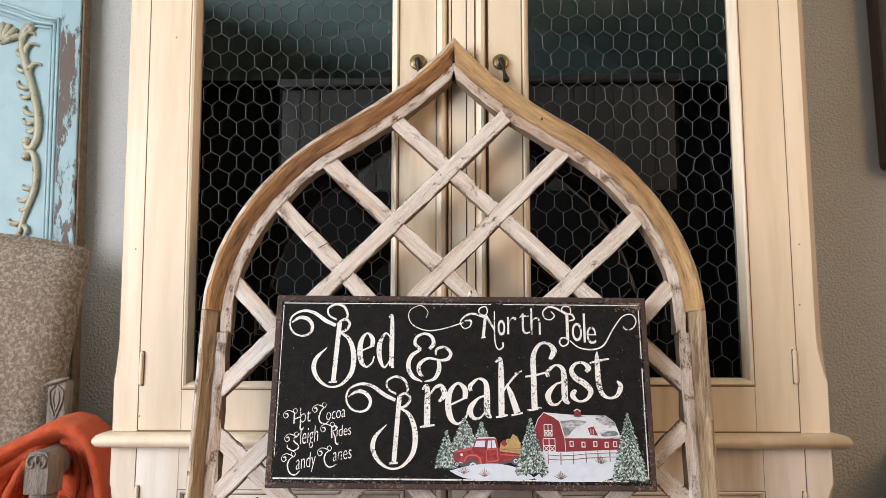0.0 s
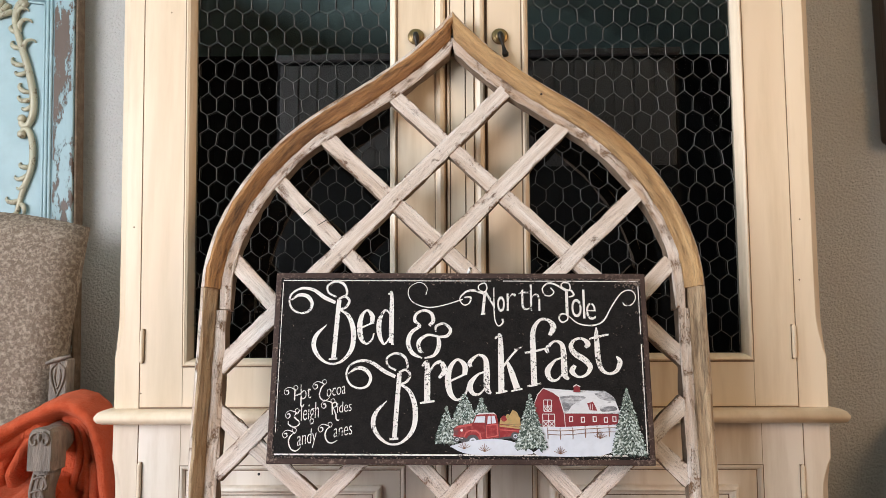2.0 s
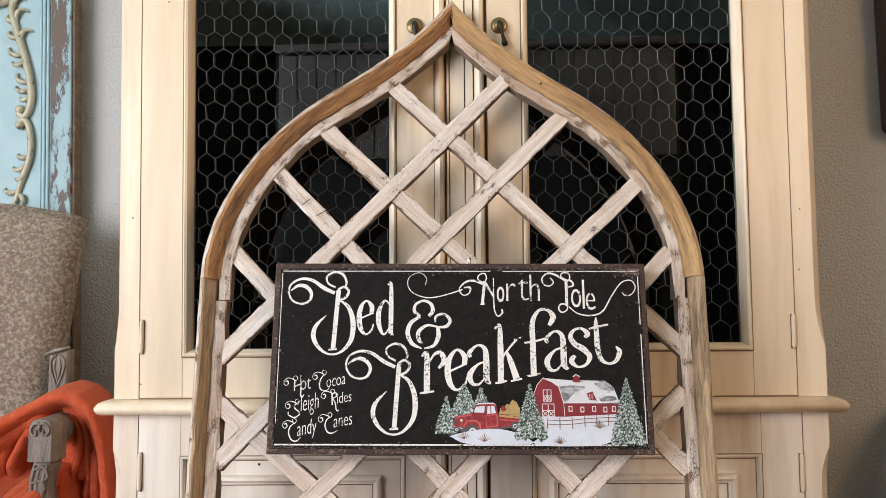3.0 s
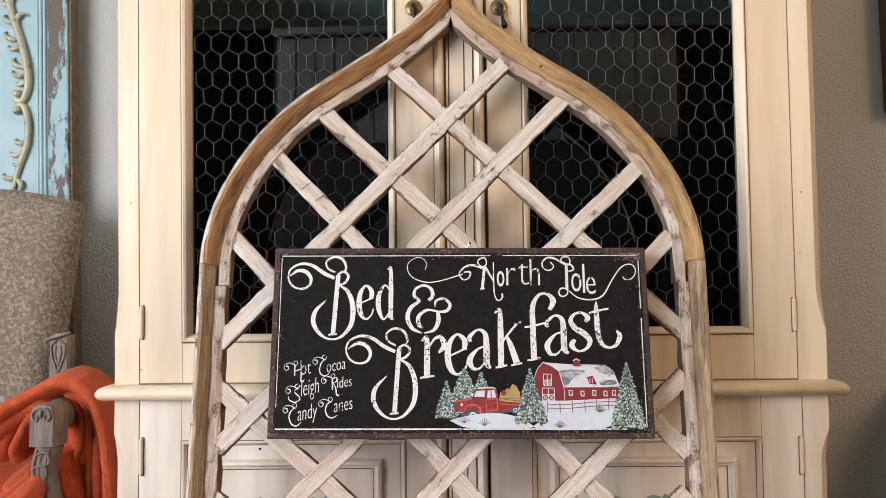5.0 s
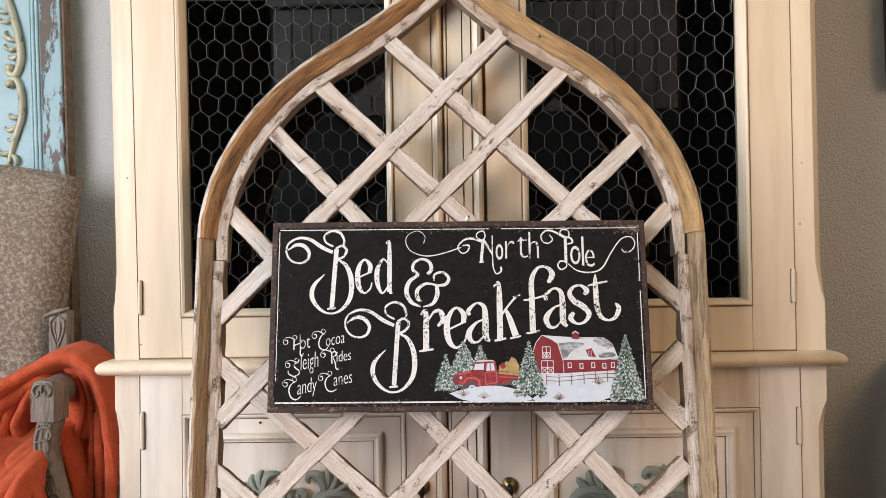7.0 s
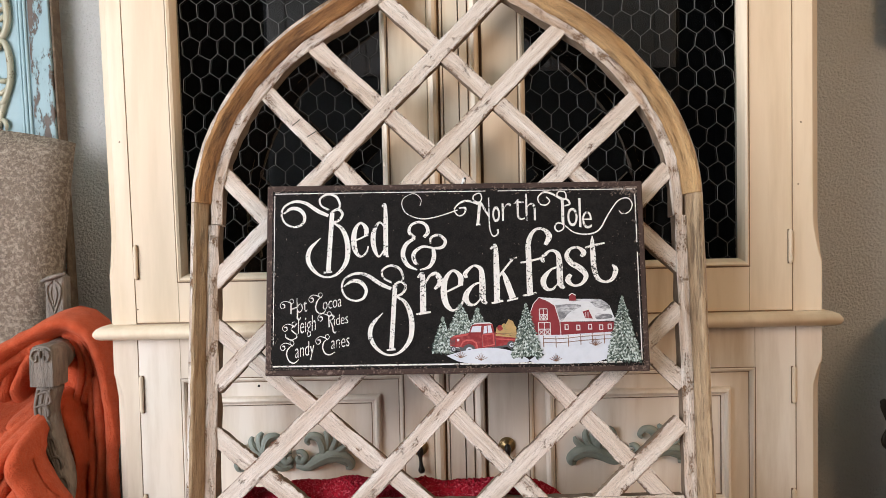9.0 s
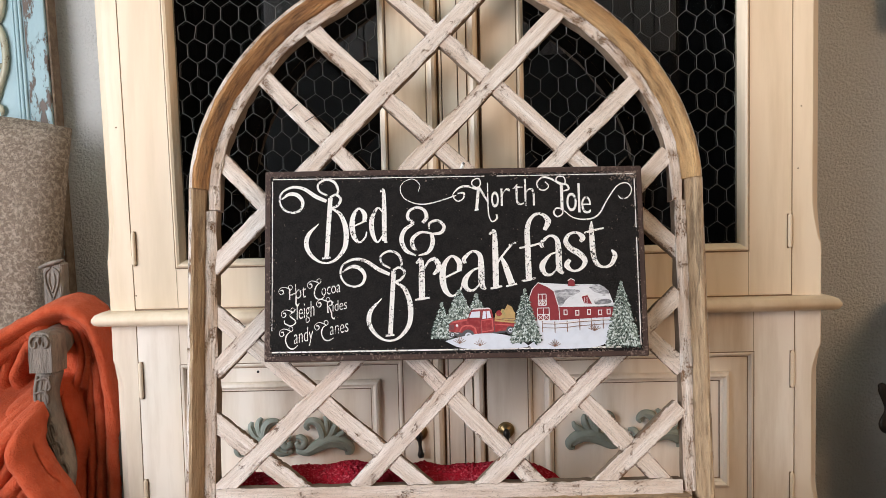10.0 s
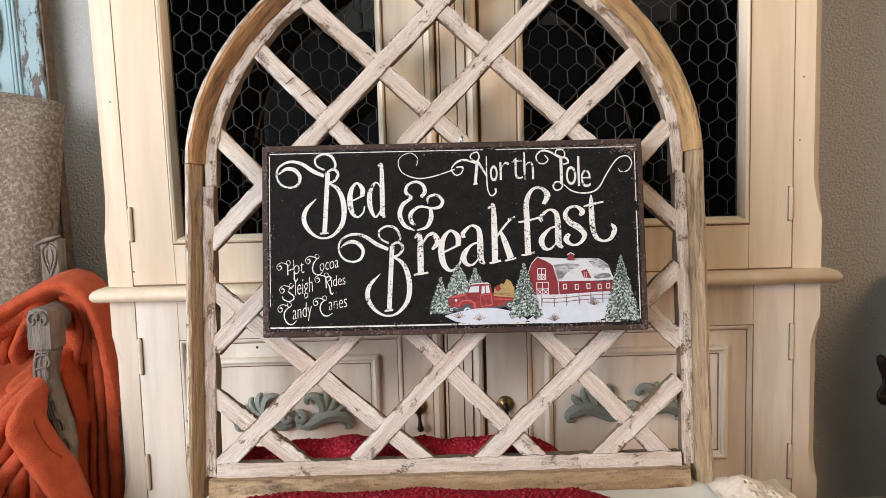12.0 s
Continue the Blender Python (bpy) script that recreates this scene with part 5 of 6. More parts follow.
part("hanger_peg", lathe([(0.0, 0.0), (0.0035, 0.0), (0.0034, 0.012), (0.002, 0.016), (0.0, 0.0168)], 12), INK, sign, "small white peg behind the top edge", smooth=True, m=pose(0.013, SH / 2 - 0.001, 0.006) @ pose(0, 0, 0, -90, 0, 0) @ pose(0, 0, 0, 0, 14, 0))

# ---- low table with the red throw ----
table = thing("low_table", "cream low table with a rounded painted top", "table", m=pose(-0.02, -0.28, 0))
T = 0.415


def carved_top():
    """Rounded top with a soft raised border."""
    bm = bmesh.new()
    n, rings = 220, 30
    cx, cy, hx, hy = 0.0435, -0.062, 0.4385, 0.232
    loops = []
    for r in range(rings + 1):
        f = 1.0 - 0.34 * (1 - r / rings) if r else 0.0
        loop = []
        for k in range(n):
            a = 2 * math.pi * k / n
            ca, sa = math.cos(a), math.sin(a)
            x = cx + hx * f * math.copysign(abs(ca) ** 0.45, ca)
            y = cy + hy * f * math.copysign(abs(sa) ** 0.45, sa)
            t = max(0.0, (f - 0.70) / 0.30)
            relief = 0.0
            if 0 < t < 1:
                relief = 0.004 * math.sin(math.pi * t)
            z = T - 0.012 + relief - 0.026 * max(0.0, (t - 0.72) / 0.28) ** 2
            loop.append(bm.verts.new((x, y, z)))
        loops.append(loop)
    loops.append([bm.verts.new((v.co.x, v.co.y, T - 0.05)) for v in loops[-1]])
    for a, b in zip(loops[1:], loops[2:]):
        for k in range(n):
            bm.faces.new((a[k], a[(k + 1) % n], b[(k + 1) % n], b[k]))
    for v in loops[0][1:]:
        bm.verts.remove(v)
    for k in range(n):
        bm.faces.new((loops[0][0], loops[1][k], loops[1][(k + 1) % n]))
    return part("tabletop", bm, MARBLE, table, "smooth cream top with a rounded border", smooth=True)


carved_top()
part("apron", box(-0.36, 0.44, -0.23, 0.15, T - 0.12, T - 0.051, bevel=0.006), CREAM, table)
for x in (-0.32, 0.40):
    for y in (-0.19, 0.11):
        part("leg", lathe([(0.0, 0.0), (0.018, 0.0), (0.022, 0.02), (0.016, 0.08), (0.026, 0.18), (0.030, T - 0.1)], 14, pose(x, y, 0)), CREAM, table, smooth=True)


def lace_doily():
    """A bunched crochet runner: leaf motifs with open holes between their threads."""
    n = 150
    bm = bmesh.new()
    grid = []
    for i in range(n + 1):
        for j in range(n + 1):
            x, y = 0.350 + 0.105 * i / n, -0.285 + 0.090 * j / n
            fold = 0.022 * math.exp(-((x - 0.392 + 0.10 * (y + 0.25)) / 0.040) ** 2) * math.exp(-((y + 0.235) / 0.035) ** 2) * (1 - math.exp(-((x - 0.350) / 0.012) ** 2))
            crease = 0.004 * noise.noise(Vector((x * 45, y * 45, 1.0))) + 0.002 * noise.noise(Vector((x * 130, y * 130, 4.0)))
            grid.append(bm.verts.new((x, y, T - 0.0055 + fold + max(-0.002, crease))))
    for i in range(n):
        for j in range(n):
            x, y = 0.105 * i / n, 0.090 * j / n
            a, b = x * 0.8 + y * 0.6, y * 0.8 - x * 0.6
            petal = math.sin(a * 760 + 1.5 * math.sin(b * 240)) * math.sin(b * 560)
            ring = math.sin(math.hypot((x * 33) % 1 - 0.5, (y * 33) % 1 - 0.5) * 26)
            if petal + 0.5 * ring > 0.62 and x > 0.025 + 0.015 * math.sin(y * 60) and 2 < i < n - 3 and 2 < j < n - 3:
                continue
            bm.faces.new([grid[(i + p) * (n + 1) + j + q] for p, q in ((0, 0), (1, 0), (1, 1), (0, 1))])
    doily = tagged(part("lace_doily", bm, LACE, smooth=True), "ecru crochet lace doily bunched on the table", "doily")
    solid = doily.modifiers.new("thickness", "SOLIDIFY")
    solid.thickness, solid.offset = 0.0012, 1.0


lace_doily()


def knitted(name, label, x0, x1, y0, y1, height, seed):
    """A bunched, nubbly throw lying in soft rolls."""
    rng = random.Random(seed)
    nx, ny = 560, 70
    verts, faces = [], []
    for i in range(nx + 1):
        u = i / nx
        x = x0 + (x1 - x0) * u
        end = min(1.0, 9 * u, 9 * (1 - u)) ** 0.5
        for j in range(ny + 1):
            v = j / ny
            a = math.pi * v
            lump = 0.85 + 0.16 * noise.noise(Vector((x * 7, seed, 0))) + 0.16 * noise.noise(Vector((x * 19, seed, v * 2)))
            h = height * lump * end
            knot = abs(math.sin(x * 330 + math.pi / 2 * (int(v * 22) % 2) + 1.2 * noise.noise(Vector((x * 30, v * 5, seed))))) * abs(math.sin(v * 22 * math.pi))
            nub = 0.0034 * knot ** 0.7 + 0.0030 * noise.noise(Vector((x * 200, v * 18, seed))) + 0.0012 * noise.noise(Vector((x * 620, v * 60, seed)))
            verts.append((x, (y0 + y1) / 2 - math.cos(a) * (y1 - y0) / 2 * (0.85 + 0.2 * noise.noise(Vector((x * 6, 3, seed)))) , T - 0.009 + max(0.0, math.sin(a)) ** 0.7 * h + nub * math.sin(a)))
    for i in range(nx):
        for j in range(ny):
            a = i * (ny + 1) + j
            faces.append((a, a + ny + 1, a + ny + 2, a + 1))
    return tagged(make(name, verts, faces, CHENILLE, smooth=True), label, "throw", "red throws")


knitted("throw_blanket", "crimson chenille throw bunched behind the window frame", -0.42, 0.155, -0.150, -0.075, 0.064, 3)
knitted("throw_blanket", "crimson chenille throw lying before the window frame", -0.38, 0.20, -0.39, -0.235, 0.046, 8)

# ---- armchair ----
chair = thing("armchair", "grey carved armchair upholstered in taupe jacquard", "armchair", m=pose(-1.10, 0.12, 0))


def pad(x0, x1, y0, y1, z0, z1, puff, top_arch, nx=18, nz=18):
    """Upholstered slab: bulging faces, an arched top and slightly splayed sides."""
    bm = bmesh.new()
    grid = {}
    for face in (0, 1):
        for i in range(nx + 1):
            for k in range(nz + 1):
                u, v = 2 * i / nx - 1, k / nz
                bulge = puff * (1 - u ** 4) * (1 - (2 * v - 1) ** 4)
                half = (x1 - x0) / 2 * (0.93 + 0.07 * v ** 2)
                x = (x0 + x1) / 2 + u * half
                z = z0 + (z1 - z0 + top_arch * (1 - u * u)) * v
                y = (y0 - bulge if face == 0 else y1 + bulge) + 0.10 * (v - 0.5) * 0.9
                edge = max(abs(u), abs(2 * v - 1))
                inset = 0.35 * (y1 - y0) * max(0.0, (edge - 0.9) / 0.1) ** 2
                grid[face, i, k] = bm.verts.new((x, y + (inset if face == 0 else -inset), z))
    for face in (0, 1):
        for i in range(nx):
            for k in range(nz):
                bm.faces.new([grid[face, i + a, k + b] for a, b in ((0, 0), (1, 0), (1, 1), (0, 1))])
    ring = [(i, 0) for i in range(nx)] + [(nx, k) for k in range(nz)] + [(i, nz) for i in range(nx, 0, -1)] + [(0, k) for k in range(nz, 0, -1)]
    for (i, k), (i2, k2) in zip(ring, ring[1:] + ring[:1]):
        bm.faces.new((grid[0, i, k], grid[0, i2, k2], grid[1, i2, k2], grid[1, i, k]))
    return bm


part("backrest", pad(-0.279, 0.279, 0.08, 0.16, 0.46, 1.068, 0.02, 0.036), DAMASK, chair, "taupe jacquard upholstered back", smooth=True)
part("seat", box(-0.31, 0.31, -0.38, 0.10, 0.32, 0.45, bevel=0.03, seg=4), DAMASK, chair, smooth=True)
rail = bmesh.new()
add_box(rail, -0.32, 0.32, -0.39, 0.12, 0.25, 0.319, bevel=0.008)
part("seat_rail", rail, GREYWOOD, chair)
for s in (-1, 1):
    for y in (-0.36, 0.12):
        part("leg", lathe([(0.0, 0.0), (0.016, 0.0), (0.020, 0.03), (0.018, 0.12), (0.028, 0.26)], 12, pose(s * 0.29, y, 0)), GREYWOOD, chair, smooth=True)
    # stile that rises out of the arm beside the back, with a carved leaf
    post = part("back_stile", box(-0.019, 0.019, -0.016, 0.016, 0.0, 0.36, bevel=0.006, seg=3), GREYWOOD, chair, "carved grey-washed stile", m=pose(s * 0.292, 0.062, 0.43))
    leaf = bmesh.new()
    for d in (-1, 1):
        add_tube(leaf, smooth_line([(0, -0.017, 0.285, 0.002), (d * 0.011, -0.017, 0.315, 0.0026), (d * 0.013, -0.017, 0.338, 0.0026), (d * 0.002, -0.017, 0.35, 0.002)], 4), 6)
        add_tube(leaf, smooth_line([(0, -0.017, 0.300, 0.0015), (d * 0.006, -0.017, 0.322, 0.002), (d * 0.004, -0.017, 0.338, 0.0015)], 4), 6)
    add_tube(leaf, smooth_line([(-0.024, -0.017, 0.350, 0.003), (0.0, -0.022, 0.358, 0.0045), (0.024, -0.016, 0.364, 0.003)], 4), 6)
    part("carving", leaf, GREYWOOD, post, smooth=True)
    # arm rail and its squared scroll end
    arm = bmesh.new()
    add_tube(arm, smooth_line([(s * 0.30, 0.10, 0.640, 0.026), (s * 0.335, -0.01, 0.652, 0.027), (s * 0.365, -0.09, 0.650, 0.027)], 5), 10)
    part("arm", arm, GREYWOOD, chair, smooth=True)
    block = bmesh.new()
    prof = [(-0.030, -0.040), (-0.031, -0.010), (-0.030, 0.020), (-0.027, 0.034), (-0.020, 0.041), (0.0, 0.043), (0.020, 0.041), (0.027, 0.034), (0.030, 0.020), (0.031, -0.010), (0.030, -0.040)]
    rows = [[block.verts.new((x * f, y, z * (0.97 if f < 1 else 1.0))) for x, z in prof] for y, f in ((-0.036, 0.90), (-0.032, 0.99), (-0.026, 1.0), (0.012, 1.0))]
    for a, b in zip(rows, rows[1:]):
        for k in range(len(prof)):
            block.faces.new((a[k], a[(k + 1) % len(prof)], b[(k + 1) % len(prof)], b[k]))
    block.faces.new(rows[0])
    block.faces.new(rows[-1])
    end = part("scroll_end", block, GREYWOOD, chair, "carved scroll end of the arm", m=pose(s * 0.364, -0.105, 0.641) @ Matrix.Diagonal((0.72, 1, 0.88, 1)))
    curl = bmesh.new()
    for d in (-1, 1):
        add_tube(curl, smooth_line([(0.0, -0.036, 0.033, 0.0022), (d * 0.012, -0.037, 0.034, 0.003), (d * 0.022, -0.037, 0.024, 0.0032), (d * 0.018, -0.037, 0.013, 0.003), (d * 0.009, -0.037, 0.013, 0.0026), (d * 0.009, -0.037, 0.022, 0.002)], 5), 6)
    add_tube(curl, [(0, -0.036, 0.018, 0.002), (0, -0.038, 0.026, 0.004), (0, -0.036, 0.034, 0.002)], 6)
    part("carving", curl, GREYWOOD, end, smooth=True)
    # curved arm support, carved down its face
    sup = bmesh.new()
    line = smooth_line([(s * 0.362, -0.105, 0.606, 0.023), (s * 0.355, -0.108, 0.56, 0.022), (s * 0.370, -0.112, 0.50, 0.021), (s * 0.390, -0.120, 0.43, 0.019), (s * 0.38, -0.16, 0.33, 0.022)], 6)
    add_tube(sup, line, 8)
    sp = part("arm_support", sup, GREYWOOD, chair, "curved carved arm support", smooth=True)
    vein = bmesh.new()
    for d in (-0.5, 0.0, 0.5):
        add_tube(vein, [(q[0] + d * 0.020 * math.cos(k * 0.09), q[1] - q[3] * 0.93, q[2], 0.0028) for k, q in enumerate(line[1:20])], 5)
    for k in range(6):
        q = line[2 + 3 * k]
        add_tube(vein, smooth_line([(q[0] - 0.010, q[1] - q[3], q[2], 0.0018), (q[0] + 0.008, q[1] - q[3] * 0.98, q[2] + 0.004, 0.0030), (q[0] + 0.013, q[1] - q[3] * 0.9, q[2] - 0.014, 0.0030), (q[0] - 0.004, q[1] - q[3], q[2] - 0.020, 0.0018)], 4), 5)
    part("carving", vein, GREYWOOD, sp, smooth=True)


def fold_relief(xs, zs, folds):
    """Depth of soft round folds, creased sharply where two of them meet."""
    depth = np.zeros_like(xs)
    for points, width, height in folds:
        line = np.array(smooth_line([(x, z, 1.0) for x, z in points], 6))[:, :2]
        best = np.full(xs.shape, 9.0)
        for p, q in zip(line, line[1:]):
            d = q - p
            t = np.clip(((xs - p[0]) * d[0] + (zs - p[1]) * d[1]) / (d @ d + 1e-12), 0, 1)
            best = np.minimum(best, np.hypot(xs - p[0] - t * d[0], zs - p[1] - t * d[1]))
        depth = np.maximum(depth, height * np.sqrt(np.clip(1 - (best / width) ** 2, 0, 1)) * 1.45)
    return depth


def cloth_sheet(name, parent, xs, ys, zs, label=""):
    nx, nz = xs.shape
    verts = [(x, y + 0.007 * abs(noise.noise(Vector((x * 30 + z * 14, z * 13 - x * 6, 7.0)))) ** 0.7 * -1 + 0.0035 * noise.noise(Vector((x * 38, z * 30, 2.0))) + 0.0012 * noise.noise(Vector((x * 140, z * 120, 5.0))), z) for x, y, z in zip(xs.ravel(), ys.ravel(), zs.ravel())]
    faces = [(i * nz + j, (i + 1) * nz + j, (i + 1) * nz + j + 1, i * nz + j + 1) for i in range(nx - 1) for j in range(nz - 1)]
    ob = make(name, verts, faces, FLEECE, parent, label, smooth=True)
    solid = ob.modifiers.new("thickness", "SOLIDIFY")
    solid.thickness, solid.offset = 0.004, 0.0
    return ob


def fleece_throw():
    """A soft throw over the arm: a drape fanning round the scroll end, and a swag across the support."""
    throw = thing("fleece_throw", "burnt orange fleece throw draped over the chair arm", "throw")
    # drape behind the arm
    rim = [(-1.06, 0.575), (-0.98, 0.600), (-0.92, 0.625), (-0.885, 0.648), (-0.841, 0.686), (-0.809, 0.700), (-0.7715, 0.7235), (-0.740, 0.7315), (-0.7095, 0.7235), (-0.685, 0.7035), (-0.671, 0.682), (-0.657, 0.655), (-0.648, 0.600), (-0.637, 0.50)]
    u, t = np.meshgrid(np.linspace(0, 1, 170), np.linspace(0, 1, 230) ** 1.15, indexing="ij")
    xs = -1.06 + 0.4235 * u
    top = np.interp(xs, [p[0] for p in rim], [p[1] for p in rim])
    drop = t * (top - 0.02)
    zs = top - drop
    folds = [
        ([(-0.98, 0.575), (-0.876, 0.630), (-0.843, 0.653), (-0.805, 0.680), (-0.767, 0.702), (-0.736, 0.711), (-0.706, 0.702), (-0.683, 0.683), (-0.667, 0.652), (-0.657, 0.614), (-0.650, 0.561), (-0.646, 0.48), (-0.648, 0.32), (-0.65, 0.05)], 0.019, 0.034),
        ([(-0.785, 0.678), (-0.758, 0.690), (-0.735, 0.693), (-0.711, 0.681), (-0.693, 0.657), (-0.684, 0.625), (-0.678, 0.583)], 0.0075, 0.015),
        ([(-0.740, 0.684), (-0.722, 0.680), (-0.708, 0.664), (-0.700, 0.640), (-0.697, 0.605), (-0.708, 0.563)], 0.0085, 0.013),
        ([(-0.730, 0.670), (-0.718, 0.648), (-0.714, 0.615), (-0.720, 0.580), (-0.730, 0.55)], 0.008, 0.010),
        ([(-0.96, 0.55), (-0.878, 0.600), (-0.845, 0.622), (-0.812, 0.649), (-0.785, 0.669)], 0.018, 0.026),
        ([(-0.797, 0.646), (-0.815, 0.603), (-0.8185, 0.579), (-0.806, 0.560), (-0.784, 0.550)], 0.012, 0.028),
        ([(-0.821, 0.635), (-0.834, 0.608), (-0.838, 0.577), (-0.824, 0.553)], 0.011, 0.020),
        ([(-0.93, 0.53), (-0.873, 0.530), (-0.841, 0.540), (-0.822, 0.553)], 0.022, 0.030),
        ([(-0.680, 0.60), (-0.679, 0.578), (-0.678, 0.514), (-0.676, 0.44), (-0.681, 0.32), (-0.68, 0.05)], 0.012, 0.020),
        ([(-0.697, 0.60), (-0.694, 0.573), (-0.698, 0.504), (-0.697, 0.43), (-0.702, 0.32), (-0.70, 0.05)], 0.010, 0.012),
        ([(-0.746, 0.57), (-0.728, 0.521), (-0.716, 0.484), (-0.714, 0.457), (-0.724, 0.428), (-0.732, 0.377), (-0.73, 0.05)], 0.014, 0.030),
    ]
    bend = np.sqrt(1 - (1 - np.clip(drop / 0.028, 0, 1)) ** 2)
    ys = 0.135 - 0.045 * bend - fold_relief(xs, zs, folds) * np.clip(drop / 0.012, 0.1, 1) - 0.06 * np.clip((-0.80 - xs) / 0.12, 0, 1)
    cloth_sheet("drape", throw, xs, ys, zs)
    # swag drawn forward across the foot of the support
    edge = smooth_line([(-0.742, 0.590), (-0.740, 0.566), (-0.736, 0.537), (-0.726, 0.503), (-0.709, 0.470), (-0.689, 0.434), (-0.669, 0.394), (-0.655, 0.357), (-0.642, 0.24), (-0.640, 0.02)], 10)
    v = np.linspace(0, 1, 210)
    zl = 0.585 - 0.565 * v
    right = np.interp(-zl, [-q[1] for q in edge], [q[0] for q in edge]) + 0.004
    u, _ = np.meshgrid(np.linspace(0, 1, 190) ** 0.8, v, indexing="ij")
    zs = np.broadcast_to(zl, u.shape)
    reach = np.broadcast_to(right, u.shape)
    xs = -1.02 + (reach + 1.02) * u
    folds = [
        ([(-0.723, 0.595), (-0.733, 0.547), (-0.741, 0.509), (-0.738, 0.479), (-0.718, 0.445), (-0.691, 0.405), (-0.670, 0.358), (-0.659, 0.301)], 0.017, 0.034),
        ([(-0.715, 0.503), (-0.696, 0.467), (-0.670, 0.424), (-0.654, 0.379), (-0.643, 0.320)], 0.012, 0.026),
        ([(-0.798, 0.372), (-0.775, 0.404), (-0.748, 0.433), (-0.735, 0.448)], 0.016, 0.026),
        ([(-0.794, 0.314), (-0.764, 0.373), (-0.735, 0.419), (-0.725, 0.434)], 0.013, 0.022),
        ([(-0.735, 0.313), (-0.717, 0.371), (-0.719, 0.411), (-0.725, 0.428)], 0.016, 0.02),
        ([(-0.792, 0.452), (-0.770, 0.495), (-0.750, 0.538), (-0.742, 0.576)], 0.018, 0.03),
        ([(-0.788, 0.505), (-0.768, 0.548), (-0.753, 0.572)], 0.012, 0.022),
        ([(-0.774, 0.442), (-0.754, 0.475), (-0.745, 0.504)], 0.013, 0.02),
        ([(-0.785, 0.548), (-0.762, 0.582), (-0.748, 0.603)], 0.013, 0.024),
        ([(-0.746, 0.595), (-0.737, 0.568), (-0.731, 0.547)], 0.009, 0.02),
    ]
    curl = np.sqrt(1 - (1 - np.clip((reach - xs) / 0.014, 0, 1)) ** 2)
    cap = np.sin(np.clip((0.585 - zs) / 0.095, 0, 1) * math.pi / 2)
    ys = 0.13 - 0.030 * curl - 0.165 * cap - fold_relief(xs, zs, folds) * (0.25 + 0.75 * curl) * (0.5 + 0.5 * cap) - 0.10 * np.clip((-0.80 - xs) / 0.15, 0, 1) * cap
    cloth_sheet("swag", throw, xs, ys, zs)
    return throw


fleece_throw()
cushion = bmesh.new()
bmesh.ops.create_icosphere(cushion, subdivisions=4, radius=1.0, matrix=pose(-0.96, -0.06, 0.535) @ Matrix.Diagonal((0.125, 0.05, 0.085, 1)))
tagged(part("cushion", cushion, IVORY, smooth=True), "ivory cushion resting on the armchair", "cushion")

# ---- blue carved panel hung behind the chair ----
PX, PY = -0.938, 0.405
panel = thing("carved_panel", "distressed light blue wooden panel with gilt scrollwork", "wall panel", m=pose(PX, PY, 1.69) @ pose(0, 0, 0, 0, -2.1, 0) @ pose(0, 0, -1.69))
W2, PZ0, PZ1 = 0.86, 0.62, 1.80
fr = bmesh.new()
add_box(fr, -0.048, 0.0, -0.004, 0.035, PZ0, PZ1, bevel=0.003)
add_box(fr, -W2, -W2 + 0.048, -0.004, 0.035, PZ0, PZ1, bevel=0.003)
add_box(fr, -W2 + 0.049, -0.049, -0.003, 0.035, PZ1 - 0.07, PZ1, bevel=0.003)
add_box(fr, -W2 + 0.049, -0.049, -0.003, 0.035, PZ0, PZ0 + 0.07, bevel=0.003)
part("frame", fr, BLUE_WORN, panel, "flaking blue frame with bare wood showing")
part("edge", box(0.001, 0.007, 0.001, 0.036, PZ0, PZ1, bevel=0.002), BARE, panel, "dark worn outer edge")
part("field", box(-W2 + 0.049, -0.049, 0.012, 0.03, PZ0 + 0.071, PZ1 - 0.071), BLUE, panel, "blue field with dark flecks")


def ogee_moulding():
    """Moulding inside the frame; its upper corner sweeps into a shallow arch."""
    bm = bmesh.new()
    for off, y, r, mat in ((0.0, 0.0, 0.0042, 0), (0.011, 0.004, 0.005, 0), (0.020, 0.006, 0.003, 0)):
        x = -0.056 - off
        line = [(x, y, 0.72, r), (x, y, 1.0, r), (x, y, 1.3, r), (x, y, 1.55, r), (x, y, 1.655 - off, r)]
        add_tube(bm, line, 8)
        top = smooth_line([(x, y, 1.655 - off, r), (x - 0.05, y, 1.665 - off, r), (x - 0.11, y, 1.69 - off, r), (x - 0.2, y, 1.715 - off, r), (x - 0.37, y, 1.725 - off, r)], 5)
        add_tube(bm, top, 8)
    return part("moulding", bm, BLUE, panel, "blue painted moulding", smooth=True)


ogee_moulding()


